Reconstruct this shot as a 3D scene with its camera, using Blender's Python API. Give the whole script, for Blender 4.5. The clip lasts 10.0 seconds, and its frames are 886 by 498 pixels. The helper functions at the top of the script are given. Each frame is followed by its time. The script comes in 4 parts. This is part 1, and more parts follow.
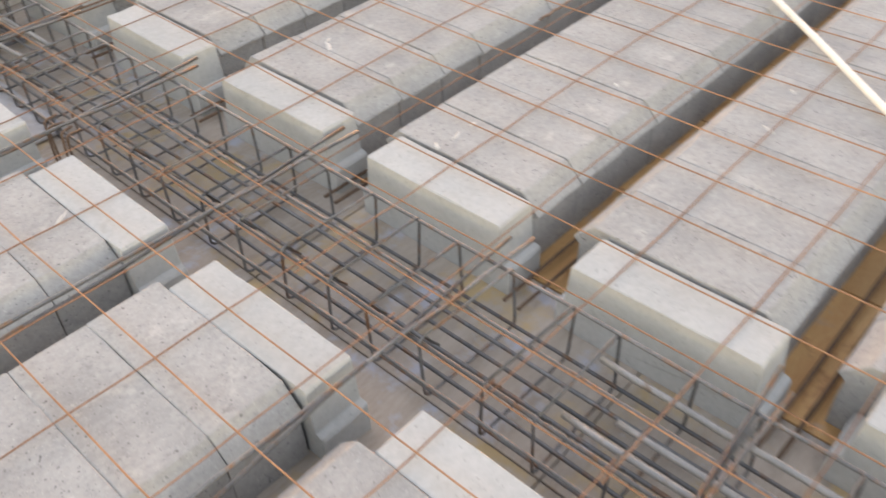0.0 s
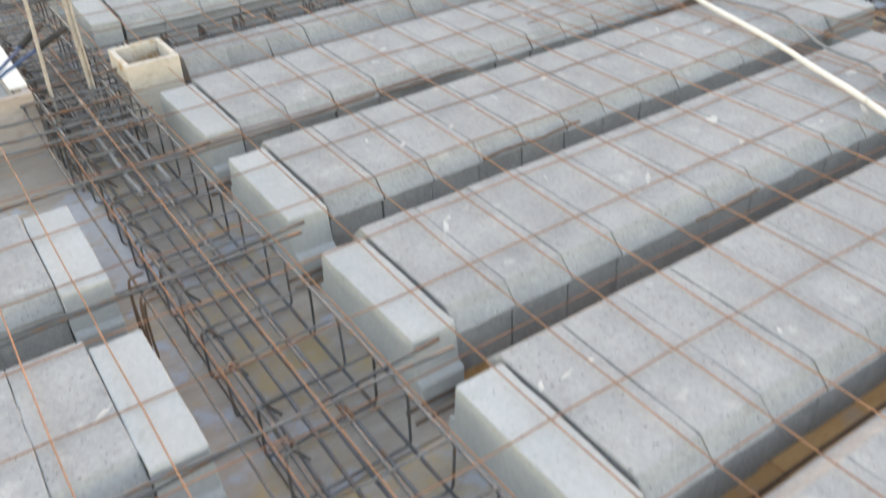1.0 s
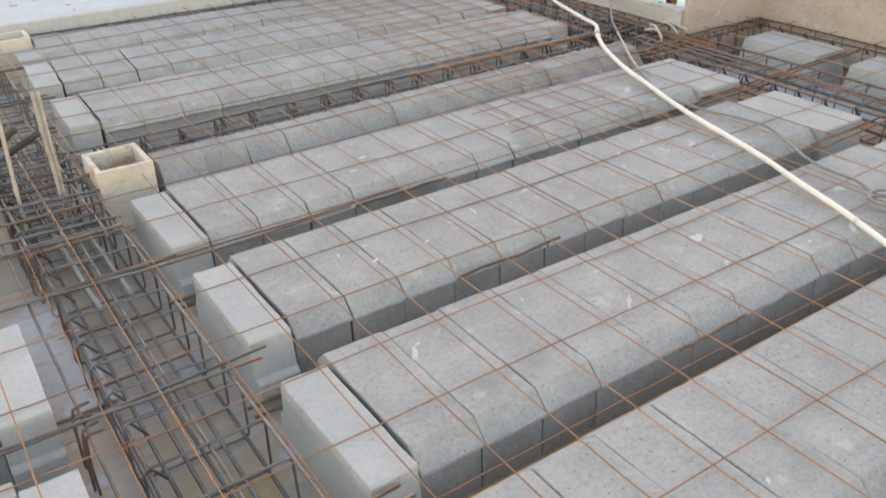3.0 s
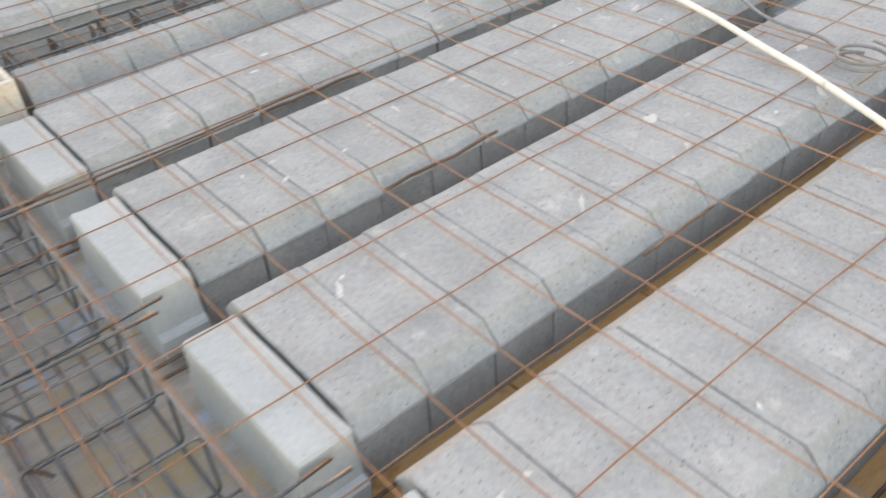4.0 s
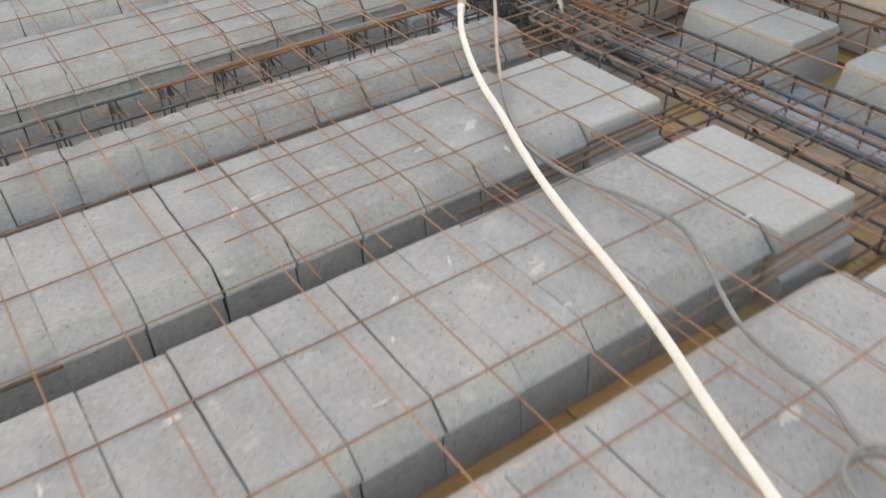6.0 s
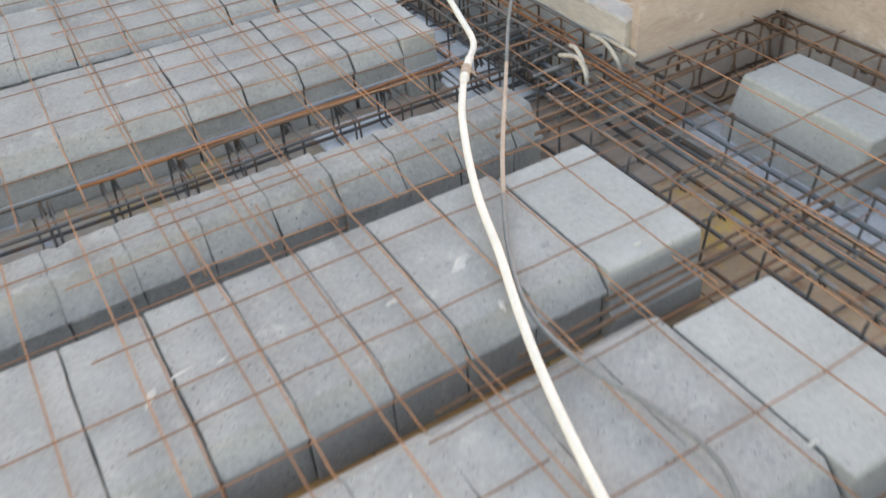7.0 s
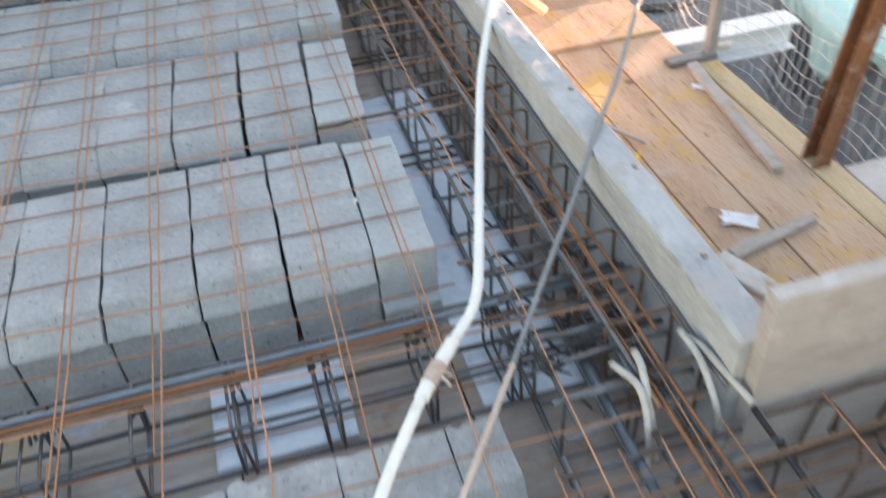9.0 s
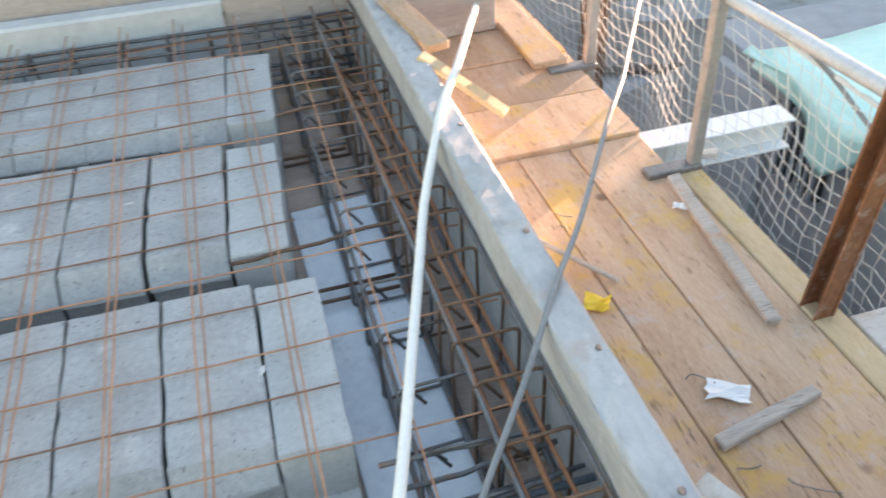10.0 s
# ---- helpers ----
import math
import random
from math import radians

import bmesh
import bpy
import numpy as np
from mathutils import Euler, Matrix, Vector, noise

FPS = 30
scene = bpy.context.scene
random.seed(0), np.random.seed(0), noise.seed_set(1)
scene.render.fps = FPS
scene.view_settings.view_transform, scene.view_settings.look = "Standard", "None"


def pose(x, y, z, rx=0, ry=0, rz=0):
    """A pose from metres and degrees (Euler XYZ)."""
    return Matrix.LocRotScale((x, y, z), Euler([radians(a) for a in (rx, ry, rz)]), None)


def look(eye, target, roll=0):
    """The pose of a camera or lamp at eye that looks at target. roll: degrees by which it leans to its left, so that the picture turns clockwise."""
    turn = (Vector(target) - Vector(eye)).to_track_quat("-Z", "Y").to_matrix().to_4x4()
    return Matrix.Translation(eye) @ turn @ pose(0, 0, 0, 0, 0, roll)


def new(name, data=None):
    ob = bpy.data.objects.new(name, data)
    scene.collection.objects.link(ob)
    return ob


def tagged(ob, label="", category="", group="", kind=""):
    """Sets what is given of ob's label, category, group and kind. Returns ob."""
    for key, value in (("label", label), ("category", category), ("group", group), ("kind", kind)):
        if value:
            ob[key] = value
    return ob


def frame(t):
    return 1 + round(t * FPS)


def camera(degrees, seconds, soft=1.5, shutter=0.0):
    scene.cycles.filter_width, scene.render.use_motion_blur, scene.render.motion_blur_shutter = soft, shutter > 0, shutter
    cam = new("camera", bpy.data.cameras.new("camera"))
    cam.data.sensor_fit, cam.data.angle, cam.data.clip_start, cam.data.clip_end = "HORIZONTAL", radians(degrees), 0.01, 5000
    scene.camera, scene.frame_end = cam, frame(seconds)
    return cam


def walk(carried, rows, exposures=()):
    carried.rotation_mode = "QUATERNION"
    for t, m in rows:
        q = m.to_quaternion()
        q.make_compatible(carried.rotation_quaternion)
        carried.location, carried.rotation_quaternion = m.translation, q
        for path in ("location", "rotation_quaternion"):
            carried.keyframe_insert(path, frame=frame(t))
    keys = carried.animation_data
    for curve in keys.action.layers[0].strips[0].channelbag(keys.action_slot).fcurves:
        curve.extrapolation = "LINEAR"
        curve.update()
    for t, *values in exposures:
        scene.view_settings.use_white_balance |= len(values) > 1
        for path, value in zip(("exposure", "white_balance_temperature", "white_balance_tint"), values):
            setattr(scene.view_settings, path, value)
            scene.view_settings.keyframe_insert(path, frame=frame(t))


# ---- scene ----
cam = camera(55.4, 10.0, soft=1.6, shutter=0.5)
PATH = [
    (0, (-1.29, -2.234, 1.594), (-0.203, -1.192, 0.277), -2.2),
    (0.5, (-1.091, -2.05, 1.573), (-0.116, -0.869, 0.287), -2.3),
    (1, (-0.807, -1.923, 1.648), (0.084, -0.553, 0.495), -2.3),
    (1.5, (-0.768, -1.888, 1.708), (0.185, -0.444, 0.704), -1.7),
    (2, (-0.712, -1.878, 1.692), (0.262, -0.399, 0.763), -1.2),
    (2.2, (-0.69, -1.863, 1.704), (0.272, -0.379, 0.768), -1.6),
    (3.3, (-0.628, -1.779, 1.629), (0.331, -0.373, 0.575), -1.1),
    (3.5, (-0.611, -1.679, 1.563), (0.361, -0.345, 0.434), -1.4),
    (4, (-0.393, -1.55, 1.545), (0.575, -0.296, 0.324), -4.4),
    (4.5, (-0.009, -1.402, 1.535), (0.983, -0.157, 0.323), -4.9),
    (5, (0.395, -1.192, 1.506), (1.458, -0.023, 0.281), -2.3),
    (5.5, (0.807, -1.0, 1.504), (1.805, 0.274, 0.329), -3.7),
    (5.7, (0.968, -0.921, 1.482), (1.894, 0.415, 0.302), -3.9),
    (6.8, (1.553, -0.35, 1.607), (2.33, 0.977, 0.333), -2.8),
    (7, (1.69, -0.242, 1.608), (2.426, 1.106, 0.326), -4.1),
    (7.5, (2.075, 0.012, 1.515), (2.673, 1.408, 0.215), -4.5),
    (8, (2.385, 0.249, 1.498), (3.007, 1.634, 0.195), -1.7),
    (8.5, (2.647, 0.604, 1.499), (3.231, 1.981, 0.172), -1.6),
    (9, (2.786, 0.888, 1.478), (3.146, 2.359, 0.171), -4.0),
    (9.5, (2.989, 1.146, 1.484), (3.238, 2.689, 0.237), -5.2),
    (10, (3.047, 1.308, 1.475), (3.439, 2.809, 0.214), -3.1),
]
walk(cam, [(t, look(eye, target, roll)) for t, eye, target, roll in PATH], exposures=[
    (0.0, 4.22, 8000, 28), (1.0, 4.18, 7150, 21), (1.5, 3.95, 7250, 22), (2.2, 3.87, 7250, 22), (3.5, 4.10, 7500, 24), (4.0, 4.23, 7350, 23), (4.5, 4.12, 7300, 24), (5.0, 4.05, 7300, 22), (5.5, 3.95, 7900, 25), (7.0, 4.04, 7300, 22), (7.5, 4.16, 7100, 22), (8.0, 4.05, 7000, 22), (8.5, 4.06, 6600, 19), (9.0, 4.04, 6450, 18), (9.5, 4.20, 6550, 18), (10.0, 4.02, 6250, 15)])

# ---- world, sun ----
world = bpy.data.worlds.new("sky")
scene.world = world
world.use_nodes = True
wn = world.node_tree.nodes
sky = wn.new("ShaderNodeTexSky")
sky.sky_type = "NISHITA"
sky.sun_disc = False
SUN_AZ = radians(34)      # from +x towards +y
SUN_EL = radians(1.15)
sky.sun_elevation = SUN_EL
sky.sun_rotation = radians(90) - SUN_AZ
wn["Background"].inputs[1].default_value = 0.15
world.node_tree.links.new(sky.outputs[0], wn["Background"].inputs[0])
sun = new("sun", bpy.data.lights.new("sun", "SUN"))
sun.data.energy = 2.9
sun.data.angle = radians(0.6)
sun.data.color = (1.0, 0.64, 0.42)
to_sun = Vector((math.cos(SUN_AZ) * math.cos(SUN_EL), math.sin(SUN_AZ) * math.cos(SUN_EL), math.sin(SUN_EL)))
sun.rotation_euler = to_sun.to_track_quat("Z", "Y").to_euler()


# ---- materials ----
def surface(name, col, col2, rough=0.8, metal=0.0, grain=60.0, blot=3.0, bump=0.3, spread=0.25, stain=None, stain_at=0.62, stretch=(1, 1, 1), spec=0.3, depth=0.004, pits=0.0, wear=None, wear_at=0.60, streak=0.0, knots=None, specks=0.0):
    """Two colours mixed by large blots and fine grain, a stain colour in patches, a change from piece to piece, and relief."""
    m = bpy.data.materials.new(name)
    m.use_nodes = True
    nt = m.node_tree
    n, link = nt.nodes, nt.links.new
    b = n["Principled BSDF"]
    tc = n.new("ShaderNodeTexCoord")
    info = n.new("ShaderNodeObjectInfo")
    off = n.new("ShaderNodeVectorMath")
    off.operation = "MULTIPLY_ADD"
    comb = n.new("ShaderNodeCombineXYZ")
    for i in range(3):
        link(info.outputs["Random"], comb.inputs[i])
    off.inputs[1].default_value = (37, 23, 51)
    link(comb.outputs[0], off.inputs[0])
    mp = n.new("ShaderNodeMapping")
    mp.inputs["Scale"].default_value = stretch
    link(tc.outputs["Object"], mp.inputs[0])
    link(mp.outputs[0], off.inputs[2])
    plain = n.new("ShaderNodeVectorMath")
    plain.operation = "MULTIPLY_ADD"
    plain.inputs[1].default_value = (17, 41, 29)
    link(comb.outputs[0], plain.inputs[0])
    link(tc.outputs["Object"], plain.inputs[2])

    def patch(out, colour, low, high, scale, detail, even=True, most=1.0):
        """Lays a colour over out where a noise runs high."""
        t = noise_tex(scale, detail, 0.68, even)
        r = n.new("ShaderNodeMapRange")
        r.inputs["From Min"].default_value = low
        r.inputs["From Max"].default_value = high
        r.inputs["To Max"].default_value = most
        link(t.outputs["Fac"], r.inputs["Value"])
        x = n.new("ShaderNodeMix")
        x.data_type = "RGBA"
        x.inputs["B"].default_value = (*colour, 1)
        link(r.outputs[0], x.inputs["Factor"])
        link(out, x.inputs["A"])
        return x.outputs["Result"]

    def noise_tex(scale, detail=4.0, rough_=0.6, even=False):
        t = n.new("ShaderNodeTexNoise")
        t.inputs["Scale"].default_value = scale
        t.inputs["Detail"].default_value = detail
        t.inputs["Roughness"].default_value = rough_
        link((plain if even else off).outputs[0], t.inputs["Vector"])
        return t

    big, fine = noise_tex(blot, 5), noise_tex(grain, 3)
    mix = n.new("ShaderNodeMix")
    mix.data_type = "RGBA"
    mix.inputs["A"].default_value = (*col, 1)
    mix.inputs["B"].default_value = (*col2, 1)
    add = n.new("ShaderNodeMath")
    add.operation = "MULTIPLY_ADD"
    add.inputs[1].default_value = 0.45
    link(fine.outputs["Fac"], add.inputs[0])
    half = n.new("ShaderNodeMath")
    half.operation = "MULTIPLY"
    half.inputs[1].default_value = 0.55
    link(big.outputs["Fac"], half.inputs[0])
    link(half.outputs[0], add.inputs[2])
    ramp = n.new("ShaderNodeMapRange")
    ramp.inputs["From Min"].default_value = 0.36
    ramp.inputs["From Max"].default_value = 0.64
    link(add.outputs[0], ramp.inputs["Value"])
    link(ramp.outputs[0], mix.inputs["Factor"])
    out = mix.outputs["Result"]
    if stain:
        out = patch(out, stain, stain_at, stain_at + 0.12, blot * 1.7, 6)
    if wear:
        out = patch(out, wear, wear_at, wear_at + 0.10, blot * 2.9, 7, True, 0.8)
    if streak:
        out = patch(out, [c * 0.30 for c in col], 0.60, 0.70, grain * 0.35, 3, False, streak)
    if knots:
        vt = n.new("ShaderNodeTexVoronoi")
        vt.inputs["Scale"].default_value = 4.5
        link(plain.outputs[0], vt.inputs["Vector"])
        kr = n.new("ShaderNodeMapRange")
        kr.inputs["From Min"].default_value = 0.05
        kr.inputs["From Max"].default_value = 0.10
        kr.inputs["To Min"].default_value = 0.75
        kr.inputs["To Max"].default_value = 0.0
        link(vt.outputs["Distance"], kr.inputs["Value"])
        km = n.new("ShaderNodeMix")
        km.data_type = "RGBA"
        km.inputs["B"].default_value = (*knots, 1)
        link(kr.outputs[0], km.inputs["Factor"])
        link(out, km.inputs["A"])
        out = km.outputs["Result"]
    if pits:
        pn = noise_tex(grain * 1.6, 2, 0.5)
        pr = n.new("ShaderNodeMapRange")
        pr.inputs["From Min"].default_value = 0.66
        pr.inputs["From Max"].default_value = 0.72
        pr.inputs["To Max"].default_value = pits
        link(pn.outputs["Fac"], pr.inputs["Value"])
        pm = n.new("ShaderNodeMix")
        pm.data_type = "RGBA"
        pm.inputs["B"].default_value = (col[0] * 0.35, col[1] * 0.35, col[2] * 0.36, 1)
        link(pr.outputs[0], pm.inputs["Factor"])
        link(out, pm.inputs["A"])
        out = pm.outputs["Result"]
    if specks:
        out = patch(out, [min(1.0, c * 1.75) for c in col2], 0.645, 0.70, grain * 2.3, 2, False, specks)
        out = patch(out, [c * 0.55 for c in col], 0.60, 0.72, grain * 0.8, 4, True, specks * 0.8)
    hsv = n.new("ShaderNodeHueSaturation")
    vr = n.new("ShaderNodeMapRange")
    vr.inputs["To Min"].default_value = 1 - spread
    vr.inputs["To Max"].default_value = 1 + spread
    link(info.outputs["Random"], vr.inputs["Value"])
    link(vr.outputs[0], hsv.inputs["Value"])
    link(out, hsv.inputs["Color"])
    link(hsv.outputs[0], b.inputs["Base Color"])
    b.inputs["Roughness"].default_value = rough
    b.inputs["Metallic"].default_value = metal
    b.inputs["Specular IOR Level"].default_value = spec
    bp = n.new("ShaderNodeBump")
    bp.inputs["Strength"].default_value = bump
    bp.inputs["Distance"].default_value = depth
    link(add.outputs[0], bp.inputs["Height"])
    link(bp.outputs[0], b.inputs["Normal"])
    return m


M_BLOCK = surface("block_concrete", (0.295, 0.30, 0.303), (0.405, 0.41, 0.411), 0.92, 0, 70, 6, 0.9, 0.035, stain=(0.47, 0.47, 0.46), stain_at=0.59, spec=0.15, pits=0.8, specks=0.3, wear=(0.23, 0.235, 0.235), wear_at=0.62)
M_CUT = surface("cut_block_concrete", (0.25, 0.254, 0.255), (0.375, 0.38, 0.38), 0.92, 0, 70, 6, 1.0, 0.08, stain=(0.46, 0.455, 0.44), stain_at=0.62, spec=0.15, pits=0.8)
M_CAP = surface("cap_concrete", (0.372, 0.392, 0.400), (0.462, 0.480, 0.486), 0.9, 0, 60, 4, 0.4, 0.05, stain=(0.36, 0.355, 0.345), stain_at=0.62, spec=0.2, pits=0.35)
M_END = surface("end_concrete", (0.345, 0.356, 0.358), (0.455, 0.467, 0.468), 0.9, 0, 60, 4, 0.5, 0.05, stain=(0.33, 0.32, 0.30), stain_at=0.62, spec=0.2, pits=0.5)
M_DAB = surface("mortar_dab", (0.48, 0.475, 0.46), (0.64, 0.635, 0.62), 0.9, 0, 140, 25, 0.8, 0.05)
# Same rust in two tones; the low sun's glow is put into the lighter.
M_RUSTLIT = surface("rusty_wire_lit", (0.25, 0.128, 0.077), (0.46, 0.255, 0.155), 0.8, 0.05, 220, 6, 0.5, 0.25, spec=0.3)
M_RUSTDARK = surface("brown_wire", (0.16, 0.084, 0.056), (0.33, 0.183, 0.118), 0.8, 0.05, 220, 6, 0.5, 0.25, spec=0.3)
M_STEEL = surface("dark_rebar", (0.075, 0.082, 0.092), (0.185, 0.19, 0.20), 0.42, 0.5, 160, 9, 0.6, 0.3, stain=(0.19, 0.105, 0.062), stain_at=0.52, spec=0.5)
M_GREYBAR = surface("grey_rebar", (0.24, 0.245, 0.25), (0.36, 0.36, 0.36), 0.5, 0.4, 160, 9, 0.6, 0.12, stain=(0.22, 0.15, 0.10), stain_at=0.60, spec=0.5)
M_BLUEBAR = surface("blue_grey_rebar", (0.10, 0.125, 0.155), (0.19, 0.22, 0.25), 0.45, 0.4, 160, 9, 0.6, 0.2, stain=(0.16, 0.10, 0.065), stain_at=0.60, spec=0.5)
M_TANCORD = surface("tan_cord", (0.38, 0.29, 0.235), (0.52, 0.43, 0.37), 0.7, 0, 80, 12, 0.3, 0.1)
M_ORANGE = surface("orange_rebar", (0.18, 0.080, 0.040), (0.32, 0.148, 0.075), 0.7, 0.1, 160, 7, 0.5, 0.15, spec=0.3)
M_BAR = surface("brown_rebar", (0.09, 0.060, 0.047), (0.21, 0.130, 0.086), 0.65, 0.3, 160, 9, 0.6, 0.25, spec=0.4)
M_DECK = surface("deck_ply", (0.48, 0.25, 0.10), (0.60, 0.37, 0.17), 0.55, 0, 30, 2.6, 0.2, 0.12, stain=(0.42, 0.33, 0.27), stain_at=0.58, stretch=(1, 6, 1), spec=0.3, wear=(0.26, 0.11, 0.045), wear_at=0.58)
M_DECKGREY = surface("grey_deck_ply", (0.32, 0.272, 0.225), (0.44, 0.392, 0.352), 0.55, 0, 30, 2.6, 0.2, 0.10, stain=(0.44, 0.33, 0.19), stain_at=0.53, stretch=(1, 6, 1), spec=0.3, wear=(0.40, 0.44, 0.53), wear_at=0.55)
M_DECKBROWN = surface("brown_deck_ply", (0.34, 0.27, 0.225), (0.46, 0.385, 0.34), 0.5, 0, 30, 3.0, 0.2, 0.10, stain=(0.42, 0.29, 0.16), stain_at=0.57, stretch=(1, 6, 1), spec=0.3, wear=(0.27, 0.16, 0.10), wear_at=0.57)
M_DECKTAN = surface("tan_deck_ply", (0.37, 0.25, 0.16), (0.50, 0.37, 0.26), 0.5, 0, 30, 3.2, 0.2, 0.10, stain=(0.56, 0.36, 0.10), stain_at=0.52, stretch=(1, 6, 1), spec=0.3, wear=(0.31, 0.155, 0.085), wear_at=0.57)
M_SHEET = surface("pale_sheet", (0.60, 0.66, 0.74), (0.74, 0.79, 0.84), 0.35, 0, 40, 6, 0.1, 0.05, stain=(0.44, 0.45, 0.48), stain_at=0.58, spec=0.5, wear=(0.28, 0.26, 0.25), wear_at=0.64)
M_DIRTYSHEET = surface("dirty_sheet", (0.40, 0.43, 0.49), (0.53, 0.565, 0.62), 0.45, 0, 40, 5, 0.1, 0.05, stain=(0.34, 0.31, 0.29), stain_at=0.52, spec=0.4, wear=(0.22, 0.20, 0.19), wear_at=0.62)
M_STAINPATCH = surface("deck_stain_patch", (0.36, 0.36, 0.38), (0.46, 0.47, 0.49), 0.5, 0, 40, 5, 0.1, 0.05, stain=(0.38, 0.31, 0.24), stain_at=0.52, spec=0.4, wear=(0.56, 0.58, 0.62), wear_at=0.62)
M_FORM = surface("grey_form_board", (0.325, 0.335, 0.345), (0.47, 0.475, 0.478), 0.75, 0, 40, 4.5, 0.5, 0.08, stain=(0.38, 0.35, 0.33), stain_at=0.54, stretch=(1, 0.5, 2), spec=0.25, wear=(0.52, 0.515, 0.51), wear_at=0.60, streak=0.3)
M_BEIGE = surface("beige_form_board", (0.36, 0.315, 0.292), (0.48, 0.435, 0.408), 0.75, 0, 40, 3.5, 0.3, 0.08, stain=(0.36, 0.29, 0.25), stain_at=0.56, stretch=(0.5, 1, 2), spec=0.25, wear=(0.55, 0.535, 0.52), wear_at=0.57, streak=0.22)
M_PLANK = surface("worn_plank", (0.41, 0.265, 0.17), (0.57, 0.42, 0.30), 0.7, 0, 60, 3.0, 0.5, 0.12, stain=(0.55, 0.36, 0.13), stain_at=0.53, stretch=(5, 0.6, 5), spec=0.25, wear=(0.50, 0.42, 0.375), wear_at=0.57, streak=0.75, knots=(0.13, 0.07, 0.045))
M_TIMBER = surface("new_timber", (0.46, 0.34, 0.20), (0.60, 0.47, 0.30), 0.7, 0, 50, 4.0, 0.3, 0.1, stain=(0.52, 0.36, 0.13), stain_at=0.56, stretch=(5, 0.6, 5), spec=0.25, streak=0.35, wear=(0.55, 0.50, 0.45), wear_at=0.58)
M_HOSE = surface("white_hose", (0.70, 0.695, 0.66), (0.82, 0.815, 0.785), 0.55, 0, 80, 8, 0.3, 0.0, spec=0.4, stain=(0.52, 0.48, 0.40), stain_at=0.62)
M_CABLE = surface("grey_cable", (0.17, 0.18, 0.19), (0.26, 0.27, 0.28), 0.6, 0, 80, 8, 0.2, 0.0, spec=0.35)
M_CONDUIT = surface("pale_conduit", (0.34, 0.32, 0.29), (0.50, 0.48, 0.45), 0.7, 0, 80, 12, 0.3, 0.1, spec=0.3, stain=(0.22, 0.19, 0.16), stain_at=0.56)
M_GALV = surface("galvanised_post", (0.36, 0.34, 0.32), (0.50, 0.48, 0.46), 0.45, 0.5, 60, 8, 0.2, 0.08, stain=(0.30, 0.20, 0.14), stain_at=0.62, spec=0.5)
M_RAIL = surface("pale_rail", (0.46, 0.47, 0.49), (0.60, 0.61, 0.63), 0.45, 0.3, 60, 8, 0.2, 0.05, stain=(0.36, 0.28, 0.22), stain_at=0.62, spec=0.5)
M_RUSTPOST = surface("rusty_post", (0.17, 0.075, 0.04), (0.30, 0.14, 0.07), 0.7, 0.2, 60, 7, 0.4, 0.05, spec=0.3, wear=(0.36, 0.27, 0.22), wear_at=0.56)
M_NET = surface("net_cord", (0.56, 0.56, 0.55), (0.68, 0.68, 0.66), 0.8, 0, 60, 8, 0.1, 0.1)
M_TARP = surface("green_tarp", (0.50, 0.78, 0.72), (0.62, 0.86, 0.80), 0.6, 0, 20, 4, 0.4, 0.05, spec=0.3)
M_FAR = surface("far_render", (0.34, 0.35, 0.37), (0.44, 0.45, 0.46), 0.85, 0, 12, 1.2, 0.2, 0.08)
M_ROOF = surface("roof_screed", (0.42, 0.46, 0.50), (0.53, 0.57, 0.61), 0.75, 0, 15, 1.4, 0.2, 0.05, stain=(0.40, 0.41, 0.41), stain_at=0.58, wear=(0.60, 0.62, 0.63), wear_at=0.60)
M_KERB = surface("kerb_concrete", (0.44, 0.468, 0.49), (0.55, 0.577, 0.595), 0.85, 0, 30, 2.5, 0.3, 0.05, stain=(0.38, 0.37, 0.35), stain_at=0.60, wear=(0.38, 0.35, 0.32), wear_at=0.68)
M_WHITE = surface("white_steel", (0.70, 0.72, 0.74), (0.80, 0.82, 0.83), 0.5, 0.1, 30, 4, 0.1, 0.0, stain=(0.5, 0.45, 0.4), stain_at=0.7)
M_GROUND = surface("street_ground", (0.16, 0.155, 0.15), (0.24, 0.23, 0.22), 0.9, 0, 3, 0.3, 0.1, 0.0)
M_BOXWOOD = surface("box_ply", (0.50, 0.47, 0.42), (0.64, 0.61, 0.56), 0.75, 0, 40, 5.0, 0.3, 0.05, stain=(0.40, 0.27, 0.13), stain_at=0.55, stretch=(1, 1, 3), wear=(0.62, 0.61, 0.59), wear_at=0.54, streak=0.35)
M_GREYWOOD = surface("weathered_timber", (0.36, 0.32, 0.28), (0.52, 0.47, 0.42), 0.8, 0, 60, 5, 0.5, 0.1, stain=(0.44, 0.30, 0.20), stain_at=0.58, stretch=(0.6, 5, 5), spec=0.2, streak=0.7)
M_PALEBOARD = surface("pale_board", (0.52, 0.48, 0.44), (0.62, 0.59, 0.56), 0.75, 0, 40, 4, 0.3, 0.05, stain=(0.47, 0.40, 0.34), stain_at=0.56, stretch=(1, 4, 1), streak=0.3)
M_LOWROOF = surface("dusty_low_roof", (0.40, 0.39, 0.38), (0.54, 0.53, 0.52), 0.85, 0, 12, 1.6, 0.2, 0.05, stain=(0.30, 0.26, 0.22), stain_at=0.56, wear=(0.24, 0.22, 0.20), wear_at=0.62)
M_CLAMP = surface("dark_clamp_steel", (0.15, 0.15, 0.155), (0.26, 0.255, 0.25), 0.5, 0.5, 60, 8, 0.2, 0.05, spec=0.5)
M_PANEL = surface("grey_panel", (0.42, 0.44, 0.47), (0.50, 0.52, 0.55), 0.7, 0, 20, 2, 0.1, 0.02)
